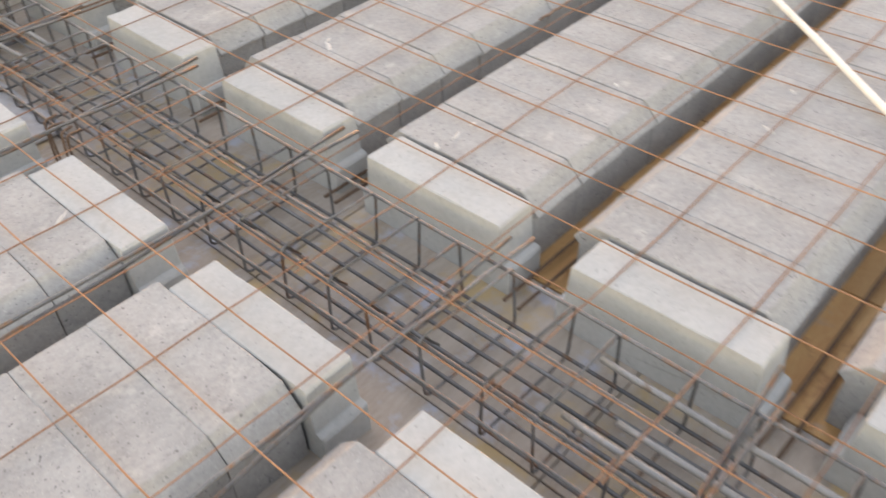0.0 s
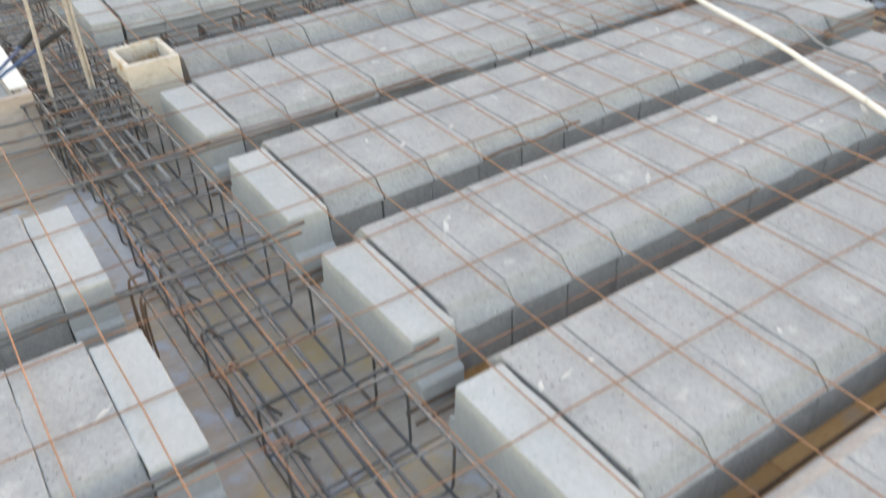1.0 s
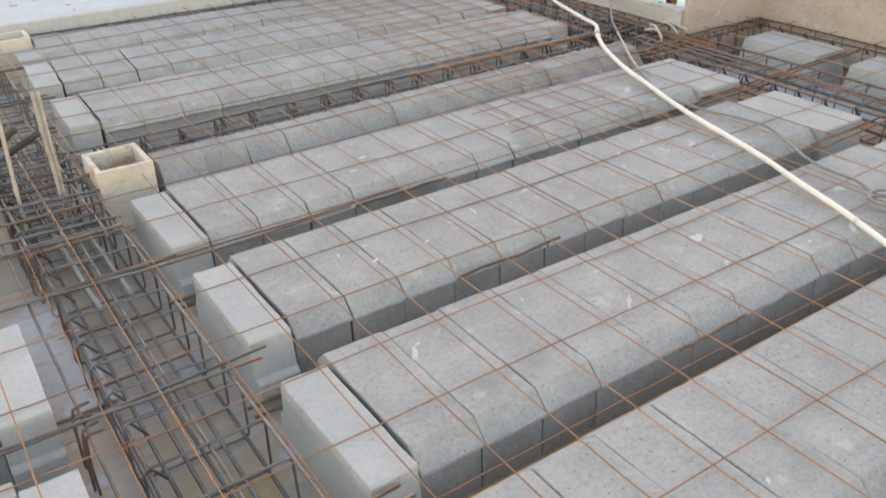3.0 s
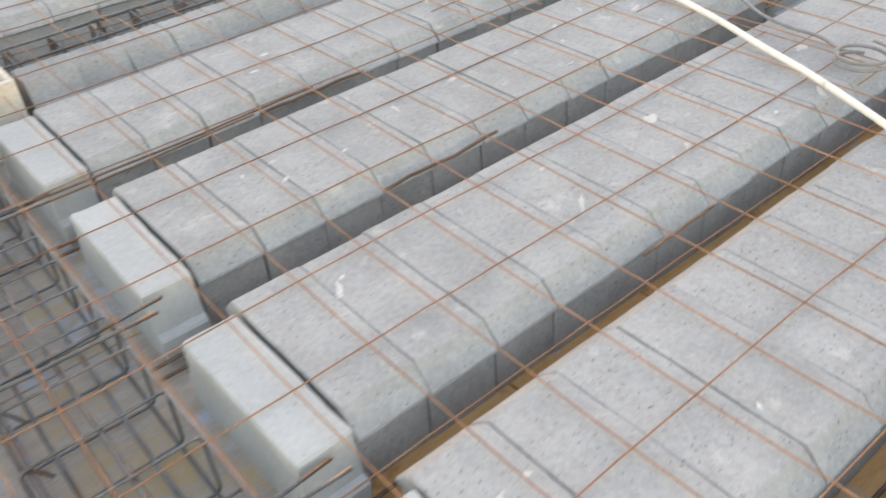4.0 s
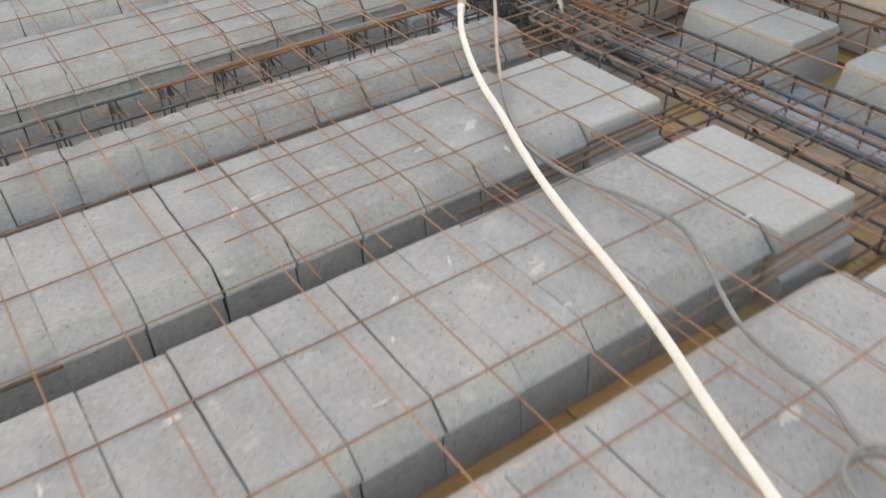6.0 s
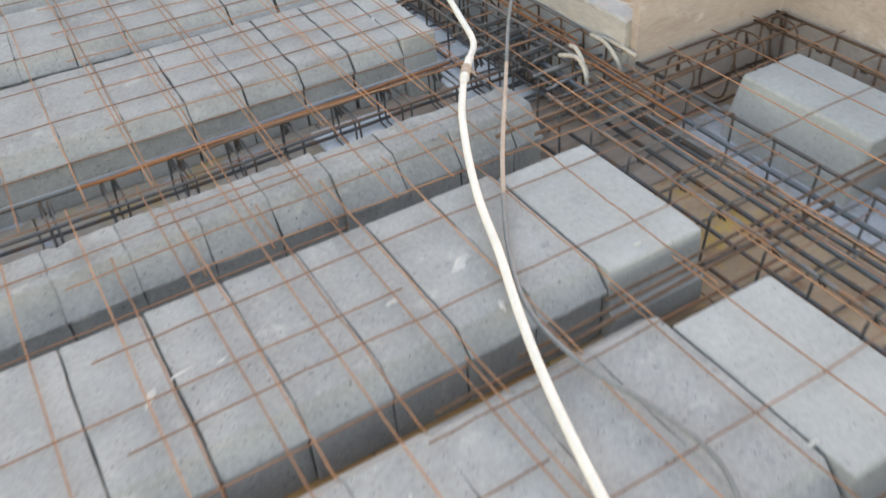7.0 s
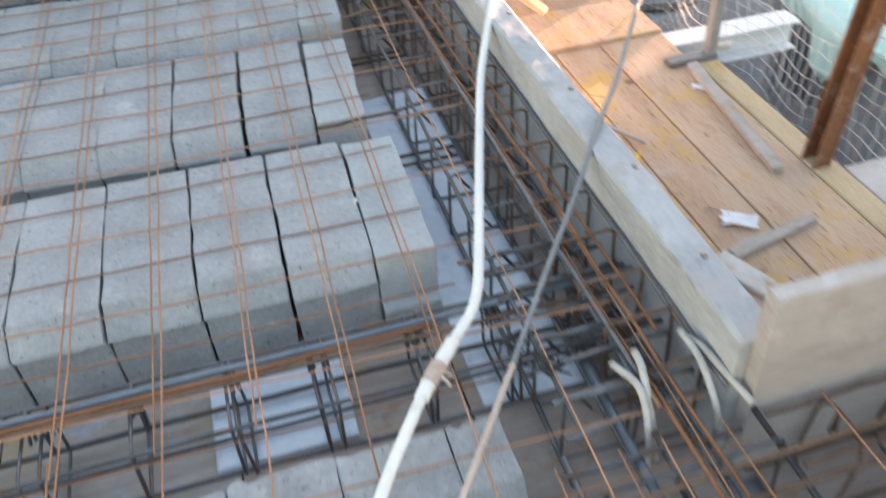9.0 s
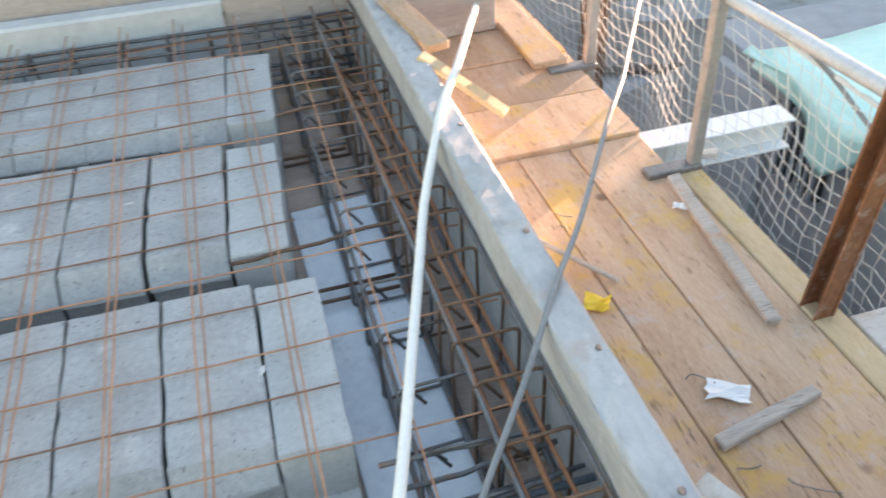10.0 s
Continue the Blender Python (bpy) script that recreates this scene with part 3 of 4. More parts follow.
cage("brown rebar cage across the end by the beige board", (3.56, 1.675, 0.0), 0.66, 0.13, 0.205, 0.19, along="x", low=2, high=2, r=0.0055, material=M_BAR, stirrup_material=M_BAR, lean=5, hook=0.006)
cage("dark rebar cage in the cross beam beside cut blocks", (-0.065, 2.17, 0.0), 3.67, 0.19, 0.165, 0.195, along="x", low=3, high=2, r=0.006, pairs=0.022, sr=0.0038)
kerb_cage = cage("dark rebar cage along the roof kerb", (-0.3, 4.44, 0.0), 3.85, 0.155, 0.185, 0.155, along="x", low=3, high=3, r=0.0065)
kerb_cage.rotation_euler = (0, 0, radians(-92.1))
for x0, x1, y0, y1 in ((3.385, 3.365, 1.30, 3.75), (3.46, 3.445, 1.9, 3.6), (3.425, 3.40, 1.42, 3.55), (-0.49, -0.495, -2.9, 1.9)):
    lone = empty("long_bar", "long rusty bar lying along the beam cage", "reinforcement bar", "loose long bars")
    bar(lone, (x0, y0, 0.243 if x0 > 0 else 0.205), (x1, y1, 0.262 if x0 > 0 else 0.205), 0.0046, M_ORANGE if x0 > 0 else M_STEEL, 0.004, n=16)

for x, r in ((3.297, 0.0105), (3.44, 0.0085)):
    lone = empty("long_bar", "thick blue-grey bar lying along the wide beam cage", "reinforcement bar", "loose long bars")
    bar(lone, (x, -2.8, 0.197), (x + 0.006, 1.92, 0.199), r, M_BLUEBAR, 0.003, n=16, sides=8)

for x, y0, y1, z in ((-0.157, -2.85, -1.62, 0.168), (-0.245, -2.85, -1.73, 0.120), (-0.335, -2.85, -1.65, 0.168), (-0.290, 0.80, 1.45, 0.120), (-0.176, 0.84, 1.38, 0.120)):
    lone = empty("long_bar", "thick grey ribbed bar lying in the first beam cage", "reinforcement bar", "loose long bars")
    bar(lone, (x, y0, z), (x - 0.004, y1, z), 0.0085, M_GREYBAR, 0.003, n=12, sides=8)

# bars in the ribs and over the beams
for k in range(-3, 6):
    y = 0.1225 + 0.7035 * k
    if 1.5 < y < 2.3:
        continue
    if y > 2.3:
        y = (2.945, 3.60)[min(1, k - 4)] if k >= 4 else y
    rib = empty("rib_bars", "rusty straight bars laid along a rib between blocks", "reinforcement bars", "bars in the ribs")
    bar(rib, (-0.05, y - 0.022, 0.028), (3.35, y - 0.018, 0.028), 0.0055, M_BAR, 0.003, n=14)
    bar(rib, (-0.05, y + 0.025, 0.030), (3.35, y + 0.020, 0.030), 0.0055, M_BAR, 0.003, n=14)
    top = empty("top_bars", "grey ribbed bars laid over the first beam", "reinforcement bars", "bars over the beams")
    bar(top, (-1.25, y - 0.02, 0.209), (0.02 + rnd.uniform(-0.06, 0.06), y + 0.045, 0.209), 0.0055, M_STEEL, 0.004)
    bar(top, (-1.05, y + 0.03, 0.213), (0.03 + rnd.uniform(-0.06, 0.06), y - 0.005, 0.211), 0.0055, M_STEEL, 0.004)
    end = empty("top_bars", "rusty bars laid over the second beam", "reinforcement bars", "bars over the beams")
    bar(end, ((2.45 if y < 2.3 else 2.95) + rnd.uniform(-0.2, 0.2), y - 0.02, 0.209), (3.50 if y > FORM_Y else 4.05, y + 0.01, 0.219), 0.0050, M_BAR, 0.004)
    if y < 2.3:
        bar(end, (2.60 + rnd.uniform(-0.2, 0.2), y + 0.02, 0.211), (3.49 if y > FORM_Y else 3.95, y + 0.035, 0.221), 0.005, M_BAR, 0.004)
for x0, x1, y, z, r, material, look_of in ((1.2, 3.52, 2.116, 0.200, 0.0085, M_BLUEBAR, "thick blue-grey"), (0.1, 1.9, 2.11, 0.20, 0.006, M_STEEL, "dark"), (1.75, 3.05, 2.092, 0.202, 0.006, M_ORANGE, "rusty orange"), (2.05, 3.45, 2.078, 0.200, 0.0055, M_BAR, "rusty brown"),
                                  (2.88, 3.9, 1.56, 0.236, 0.006, M_BAR, "brown"), (2.98, 4.1, 1.50, 0.238, 0.006, M_BAR, "brown"), (2.2, 3.45, 0.78, 0.205, 0.006, M_BAR, "brown")):
    lone = empty("long_bar", look_of + " ribbed bar lying across the cages", "reinforcement bar", "loose long bars")
    bar(lone, (x0, y, z), (x1, y + (0.004 if y > 1.9 else 0.02), z), r, material, 0.003)
for x0, x1, y, r in ((-0.15, 0.95, 0.870, 0.0036), (-0.12, 0.70, 0.845, 0.0036), (0.72, 1.16, 0.845, 0.0055), (0.74, 1.19, 0.168, 0.0055), (1.02, 1.32, -0.545, 0.0045)):
    lone = empty("long_bar", "short brown bar laid along a rib between blocks", "reinforcement bar", "loose long bars")
    bar(lone, (x0, y, 0.196), (x1, y + 0.008, 0.196), r, M_BAR, 0.003)
# loose hooked stirrups hanging beside the first beam
for x, y, lean in ((-0.512, 0.205, 4), (-0.508, 0.165, -3), (-0.514, 0.10, 6), (-0.506, 0.075, 2)):
    v, f = tube(curve_points([(0.05, 0, 0.205), (0.012, 0, 0.207), (0.0, 0, 0.192), (-0.003, 0, 0.10), (0.0, 0, 0.004)], 4), 0.0040, 6)
    tagged(new("loose_stirrup", mesh("loose_stirrup", v, f, M_BAR, True)), "brown hooked stirrup leg hanging beside the beam cage", "stirrup", "loose stirrups by the first beam").matrix_basis = pose(x, y, 0, 0, lean * 0.5, lean * 4)
# short bars crossing near the head of the first beam
for k in range(8):
    y = 1.22 + 0.13 * k + rnd.uniform(-0.02, 0.02)
    lone = empty("short_bar", "dark short bar tied across the beam cage", "reinforcement bar", "short bars at the beam crossing")
    x0 = -0.95 + rnd.uniform(-0.1, 0.2) if y < 1.55 or y > 2.3 else -0.5
    bar(lone, (x0, y, 0.200 + rnd.uniform(0, 0.02)), (rnd.uniform(-0.10, -0.06), y + rnd.uniform(-0.04, 0.04), 0.200 + rnd.uniform(0, 0.02)), 0.006, M_STEEL, 0.004)
# crossing bars where the two beams meet
for k in range(9):
    y = 1.66 + 0.075 * k + rnd.uniform(-0.015, 0.015)
    lone = empty("short_bar", "dark short bar tied across the beam cage", "reinforcement bar", "short bars at the beam crossing")
    bar(lone, (3.19 + rnd.uniform(-0.04, 0.05), y, 0.205 + rnd.uniform(0, 0.02)), (3.49 + rnd.uniform(-0.02, 0.015), y + rnd.uniform(-0.02, 0.03), 0.205 + rnd.uniform(0, 0.02)), 0.006, M_STEEL, 0.003)

wire_mesh("rusty welded mesh sheet over the block rows", -0.46, 2.32, -2.9, 1.96, 0.305, -0.05, TOP + 0.006, sy=0.2955)
wire_mesh("rusty welded mesh sheet beyond the first beam", -2.5, -0.40, -2.9, 1.24, -0.640, -0.328, TOP + 0.007)
wire_mesh("rusty welded mesh sheet lapping towards the second beam", 2.14, 3.49, -2.9, 0.86, 2.33, 0.70, TOP + 0.010)
wire_mesh("rusty welded mesh sheet lapped twice by the cut blocks", 1.62, 3.49, 0.72, 1.66, 1.75, 1.015, TOP + 0.012)
wire_mesh("rusty welded mesh sheet over the pad blocks", 3.15, 4.22, -2.9, 1.66, 3.26, 0.80, TOP + 0.018)
wire_mesh("rusty welded mesh sheet near the roof kerb", -0.35, 3.12, 1.92, 4.36, 2.299, 3.356, TOP + 0.008, -0.015, 0.1825, 0.282)
wire_mesh("rusty welded mesh sheet lapped on the far rows", 1.9, 3.49, 1.45, 4.30, 2.302, 3.173, TOP + 0.012, -0.022, 0.1825, 0.282, M_RUSTLIT)


# ---- formwork ----
def board(name, label, category, x0, x1, y0, y1, z0, z1, material, b=0.004, kind="", rough=0.002):
    v, f = slab(x0, x1, y0, y1, z0, z1, b, rough, rnd)
    return tagged(new(name, mesh(name, v, f, material)), label, category, kind=kind)


def worn_board(label, along, u0, u1, v0, v1, z0, z1, material, b=0.006, wob=0.0022):
    """A board on edge along x or y, from u0 to u1, with rounded and chipped long edges."""
    section = ((v0, z0), (v0, (z0 + z1) / 2), (v0, z1 - b), (v0 + b * 0.3, z1 - b * 0.3), (v0 + b, z1), ((v0 + v1) / 2, z1), (v1 - b, z1), (v1 - b * 0.3, z1 - b * 0.3), (v1, z1 - b), (v1, (z0 + z1) / 2), (v1, z0))
    n, count = len(section), max(8, int((u1 - u0) / 0.045))
    verts, faces = [], []
    for i in range(count + 1):
        u = u0 + (u1 - u0) * i / count
        chip = b * 1.6 * rnd.random() if rnd.random() < 0.12 else 0.0
        for k, (v, z) in enumerate(section):
            edge = 3 <= k <= 7
            dv = rnd.uniform(-wob, wob) * 0.6 if 0 < k < n - 1 else 0.0
            dz = rnd.uniform(-wob, wob) * 0.5 - (chip if k in (3, 4) else 0.0) if edge else 0.0
            verts.append(Vector((v + dv, u, z + dz)) if along == "y" else Vector((u, v + dv, z + dz)))
    for i in range(count):
        for k in range(n):
            a, c = i * n + k, i * n + (k + 1) % n
            faces.append((a, c, c + n, a + n) if along == "y" else (a, a + n, c + n, c))
    ends = (tuple(range(n - 1, -1, -1)), tuple(range(count * n, count * n + n)))
    faces += list(ends) if along == "y" else [tuple(reversed(q)) for q in ends]
    return tagged(new("formwork_board", mesh("formwork_board", verts, faces, material)), label, "formwork board")


worn_board("grey cement-stained thick formwork board on edge", "y", FORM_Y + 0.001, WALL_Y - 0.03, FORM_X, FORM_X + 0.083, -0.03, FORM_Z, M_FORM, 0.010, 0.003)
worn_board("beige plywood formwork board on edge at the corner", "x", FORM_X + 0.022, 4.249, FORM_Y - 0.036, FORM_Y, -0.03, 0.49, M_BEIGE)
worn_board("tall beige plywood edge board behind pad blocks", "y", -3.4, 1.90, 4.25, 4.29, -0.03, 0.505, M_BEIGE)
board("formwork_board", "beige board closing the deck on the near side", "formwork board", -2.5, 4.25, -3.04, -3.0, -0.03, 0.30, M_BEIGE)
board("formwork_board", "grey board closing the deck beyond the first beam", "formwork board", -2.54, -2.50, -3.0, WALL_Y, -0.03, 0.30, M_FORM)
for x, y in ((3.578, 2.266), (3.578, 2.632), (3.57, 1.95), (3.58, 3.1)):
    head = tube([(0, 0, -0.004), (0, 0, 0.0015), (0.0008, 0, 0.003)], 0.0075, 9)
    tagged(new("nail", mesh("nail", *head, M_CLAMP)), "small dark nail head in the formwork board", "nail", "nails in the formwork board").matrix_basis = pose(x, y, FORM_Z, rnd.uniform(-8, 8), rnd.uniform(-8, 8), 0)


# ---- timber boxes for openings ----
def opening_box(x0, x1, y0, y1, h, t=0.022):
    ob = empty("opening_box", "open pale plywood box standing on the deck", "plywood box", "plywood opening boxes", at=(x0, y0, 0))
    w, d = x1 - x0, y1 - y0
    for a in ((0, w, 0, t), (0, w, d - t, d), (0, t, t + 0.001, d - t - 0.001), (w - t, w, t + 0.001, d - t - 0.001)):
        part("side_board", mesh("side_board", *slab(*a, 0.0, h + rnd.uniform(-0.004, 0.004), 0.003, 0.002, rnd), M_BOXWOOD), ob)
    return ob


opening_box(-0.072, 0.158, 1.575, 1.835, 0.285)
opening_box(-0.072, 0.148, 4.03, 4.25, 0.28)

# opening beside the first beam, with a boxed edge
edge = empty("opening_edge", "beige plywood edge round a stair opening", "plywood box", at=(-0.44, 1.62, 0))
part("side_board", mesh("side_board", *slab(-0.95, 0.0, 0.0, 0.03, 0.0, 0.262, 0.003, 0.002, rnd), M_BEIGE), edge)
part("side_board", mesh("side_board", *slab(-0.03, 0.0, 0.031, 1.0, 0.0, 0.250, 0.003, 0.002, rnd), M_BEIGE), edge)
part("metal_strip", mesh("metal_strip", *slab(-0.07, 0.002, 0.10, 0.95, 0.251, 0.262, 0.002), M_WHITE), edge, "white metal strip on the board")
part("bottom_board", mesh("bottom_board", *slab(-0.95, -0.031, 0.031, 1.0, -0.02, 0.010, 0.003), M_FORM), edge)


def bolt_cutter(m):
    ob = empty("bolt_cutter", "long-handled cutter with blue arms and black grips", "hand tool")
    for s in (-1, 1):
        arm = part("arm", mesh("arm", *tube([(0.0, 0.012 * s, 0.012), (0.15, 0.02 * s, 0.012), (0.33, 0.045 * s, 0.014)], 0.008, 8), M_BLUE, True), ob, "blue painted steel arm")
        part("grip", mesh("grip", *tube([(0.32, 0.044 * s, 0.014), (0.42, 0.06 * s, 0.016), (0.48, 0.066 * s, 0.018)], 0.015, 8), M_BLACK, True), arm, "black rubber grip")
        part("jaw", mesh("jaw", *slab(-0.09, 0.02, min(0.001 * s, 0.024 * s), max(0.001 * s, 0.024 * s), 0.0, 0.02, 0.004), M_STEEL), ob, "dark steel jaw")
    ob.matrix_basis = m
    return ob


bolt_cutter(pose(-0.62, 1.72, 0.264, 0, -12, 35))


def conduit(points, label, group, r=0.010):
    ob = tagged(new("conduit", mesh("conduit", *tube(curve_points(points, 5), r, 8), M_CONDUIT, True)), label, "conduit", group)
    return ob


for ctrl in (((-0.372, 1.65, 0.02), (-0.370, 1.655, 0.20), (-0.36, 1.66, 0.45), (-0.352, 1.66, 0.654)), ((-0.213, 1.65, 0.02), (-0.213, 1.655, 0.20), (-0.216, 1.66, 0.45), (-0.217, 1.66, 0.633)), ((-0.196, 1.66, 0.02), (-0.198, 1.665, 0.20), (-0.199, 1.67, 0.45), (-0.197, 1.67, 0.629))):
    conduit(ctrl, "pale dusty plastic conduit standing out of the cage", "conduits at the first beam", 0.0078)
for ctrl in (((3.337, 1.68, 0.13), (3.345, 1.70, 0.20), (3.35, 1.76, 0.262), (3.335, 1.845, 0.245)), ((3.36, 1.69, 0.13), (3.357, 1.72, 0.22), (3.368, 1.79, 0.275), (3.377, 1.84, 0.27)),
             ((3.475, 1.68, 0.13), (3.478, 1.70, 0.22), (3.482, 1.78, 0.27), (3.482, 1.86, 0.272)), ((3.49, 1.85, 0.262), (3.50, 1.81, 0.272), (3.51, 1.75, 0.268), (3.53, 1.675, 0.25))):
    conduit(ctrl, "white plastic conduit end bent over the bars", "conduits at the second beam", 0.0075)

# loose dark tie wires over the crossing bars
for k in range(7):
    x, y = 3.19 + rnd.uniform(-0.05, 0.06), 1.93 + rnd.uniform(-0.07, 0.05)
    way = [(x + rnd.uniform(-0.035, 0.035), y + rnd.uniform(-0.035, 0.035), 0.212 + rnd.uniform(0, 0.045)) for _ in range(5)]
    tagged(new("tie_wire", mesh("tie_wire", *tube(curve_points(way, 5), 0.0026, 5), M_BLACK, True)), "black twisted tie wire on the crossing bars", "tie wire", "tie wires at the beam crossing")

# ---- hose and cable ----
hose_way = [(0.32, -2.75, 0.250), (0.74, -2.18, 0.250), (1.105, -1.737, 0.250), (1.365, -1.433, 0.250), (1.60, -1.15, 0.250), (1.79, -0.93, 0.250), (1.882, -0.79, 0.250), (1.96, -0.635, 0.250), (2.077, -0.37, 0.250), (2.165, -0.12, 0.250), (2.245, 0.09, 0.250), (2.312, 0.30, 0.250), (2.365, 0.50, 0.250), (2.425, 0.70, 0.250), (2.498, 0.90, 0.250), (2.580, 1.10, 0.250), (2.650, 1.29, 0.250), (2.735, 1.48, 0.252), (2.845, 1.69, 0.255),
            (2.93, 1.82, 0.258), (2.996, 1.91, 0.260), (3.062, 1.985, 0.262), (3.112, 2.04, 0.262), (3.148, 2.10, 0.260), (3.182, 2.19, 0.257), (3.222, 2.31, 0.255), (3.285, 2.5, 0.255), (3.352, 2.7, 0.257), (3.422, 2.9, 0.285), (3.492, 3.05, 0.34), (3.563, 3.2, 0.376), (3.65, 3.37, 0.372), (3.73, 3.55, 0.35), (3.82, 3.77, 0.31), (3.91, 4.0, 0.25), (4.02, 4.3, 0.18), (4.15, 4.7, 0.128), (4.2, 5.1, 0.125)]
hose = empty("hose", "white plastic hose lying over the mesh", "hose")
part("pipe", mesh("pipe", *tube(curve_points(hose_way, 6), 0.0116, 10), M_HOSE, True), hose)
part("coupling", mesh("coupling", *tube(curve_points([(2.987, 1.898, 0.2595), (3.003, 1.918, 0.260), (3.019, 1.937, 0.2605)], 4), 0.0172, 10), M_TANCORD, True), hose, "brown rag tied round the joint")
part("joint_wrap", mesh("joint_wrap", *tube(curve_points([(2.966, 1.870, 0.259), (2.996, 1.91, 0.260), (3.062, 1.985, 0.262)], 4), 0.0150, 10), M_HOSE, True), hose, "taped joint in the hose")
for dx, dy, dz in ((0.030, -0.004, -0.012), (0.022, -0.022, -0.016), (-0.006, -0.026, -0.010)):
    part("rag_end", mesh("rag_end", *tube(curve_points([(3.003, 1.918, 0.262), (3.003 + dx * 0.6, 1.918 + dy * 0.6, 0.266 + dz * 0.3), (3.003 + dx * 1.2, 1.918 + dy * 1.2, 0.260 + dz)], 4), 0.0042, 6, flat=0.5), M_TANCORD, True), hose, "loose brown rag end")
cable_way = [(2.345, -0.40, 0.247), (2.325, -0.33, 0.244), (2.38, -0.22, 0.24), (2.385, -0.1, 0.24), (2.415, 0.03, 0.24), (2.52, 0.22, 0.24), (2.58, 0.36, 0.242), (2.565, 0.52, 0.242), (2.52, 0.70, 0.242), (2.525, 0.9, 0.242), (2.61, 1.1, 0.242), (2.73, 1.3, 0.242), (2.865, 1.5, 0.244), (3.01, 1.7, 0.248), (3.155, 1.9, 0.250), (3.30, 2.1, 0.268),
             (3.44, 2.27, 0.33), (3.565, 2.44, 0.370), (3.69, 2.61, 0.37), (3.82, 2.81, 0.365), (3.95, 3.01, 0.36), (4.08, 3.2, 0.35), (4.20, 3.4, 0.33), (4.34, 3.63, 0.31), (4.47, 3.85, 0.30), (4.65, 4.2, 0.30), (4.9, 4.7, 0.32)]
ring = [(2.27 + 0.085 * math.cos(a), -0.43 + 0.085 * math.sin(a), 0.246 + 0.002 * k) for k, a in enumerate([radians(40 + 30 * i) for i in range(24)])]
cable = empty("cable", "grey electric cable with a loose coil on the mesh", "cable")
bare = [k for k, p in enumerate(cable_way) if 1.25 < p[1] < 1.91]
part("cord", mesh("cord", *join(tube(curve_points(cable_way[:bare[0] + 1], 6), 0.0064, 8), tube(curve_points(ring, 3), 0.0060, 8)), M_CABLE, True), cable)
part("cord", mesh("cord", *tube(curve_points(cable_way[bare[-1]:], 6), 0.0064, 8), M_CABLE, True), cable)
part("taped_length", mesh("taped_length", *tube(curve_points(cable_way[bare[0]:bare[-1] + 1], 6), 0.0068, 8), M_TANCORD, True), cable, "length wrapped in tan tape")
sag = [(4.29, 3.0, 0.63), (4.30, 2.71, 0.58), (4.30, 2.47, 0.51), (4.30, 2.25, 0.505), (4.30, 2.08, 0.53), (4.30, 1.84, 0.57), (4.29, 1.5, 0.64)]
tagged(new("cable", mesh("cable", *tube(curve_points(sag, 8), 0.0055, 7), M_CABLE, True)), "thin grey cable sagging between the guard posts", "cable")

# ---- walkway outside the formwork ----
walkway = empty("walkway", "worn stained plank walkway outside the formwork", "floor", kind="structure")
for x0, x1, y0, y1, z in ((3.607, 3.80, 1.77, 3.275, PLAT), (3.803, 3.965, 1.77, 3.275, PLAT - 0.002), (3.968, 4.195, 1.77, 3.275, PLAT + 0.001), (3.607, 4.20, 3.278, 3.56, PLAT + 0.012), (3.607, 4.20, 3.563, 3.85, PLAT + 0.010), (3.607, 4.20, 3.853, 4.15, PLAT + 0.014), (3.607, 4.20, 4.153, 5.3, PLAT + 0.012)):
    part("plank", mesh("plank", *slab(x0, x1, y0, y1, z - 0.027, z, 0.003, 0.0015, rnd), M_PLANK), walkway)
board("edge_plank", "yellow-edged timber plank along the walkway", "plank", 4.198, 4.275, 1.77, 3.05, 0.07, PLAT + 0.004, M_TIMBER)
board("ledge", "pale stained ledge board outside the walkway", "ledge", 4.292, 4.63, 1.5, 2.41, -0.05, 0.09, M_PALEBOARD, kind="structure")


def stick(label, p0, p1, w, h, material, name="timber_strip"):
    p0, p1 = Vector(p0), Vector(p1)
    length = (p1 - p0).length
    v, f = slab(0, length, -w / 2, w / 2, 0, h, 0.003, 0.003, rnd)
    d = (p1 - p0).normalized()
    side = Vector((0, 0, 1)).cross(d).normalized()
    m = Matrix((d, side, d.cross(side))).transposed().to_4x4()
    m.translation = p0
    return tagged(new(name, mesh(name, [m @ q for q in v], f, material)), label, "timber")


stick("grey weathered timber strip nailed to the walkway", (4.105, 2.43, PLAT + 0.001), (4.17, 3.02, PLAT + 0.001), 0.034, 0.022, M_GREYWOOD)
stick("short grey offcut of timber on the walkway", (3.81, 2.17, PLAT + 0.001), (4.075, 2.23, PLAT + 0.001), 0.030, 0.016, M_GREYWOOD)
stick("thin grey stick lying against the formwork board", (3.70, 2.85, PLAT + 0.03), (3.835, 2.67, PLAT + 0.006), 0.016, 0.012, M_GREYWOOD)
stick("split pale timber wedge leaning on the formwork board", (3.578, 3.50, FORM_Z + 0.003), (3.775, 3.31, 0.235), 0.040, 0.018, M_TIMBER)
stick("short orange timber wedge beside the formwork board", (3.612, 3.43, 0.18), (3.672, 3.27, 0.15), 0.045, 0.05, M_TIMBER)
stick("brown plank end lying along the formwork board", (3.585, 3.94, FORM_Z + 0.003), (3.650, 3.54, FORM_Z - 0.012), 0.07, 0.028, M_PLANK)
board("end_board", "beige plywood board closing the end of the walkway", "board", 3.607, 4.028, 4.10, 4.13, PLAT + 0.016, 0.60, M_BEIGE)
board("edge_plank", "pale plank lying flat along the walkway edge", "plank", 4.036, 4.162, 3.745, 5.2, PLAT + 0.016, PLAT + 0.040, M_PLANK)
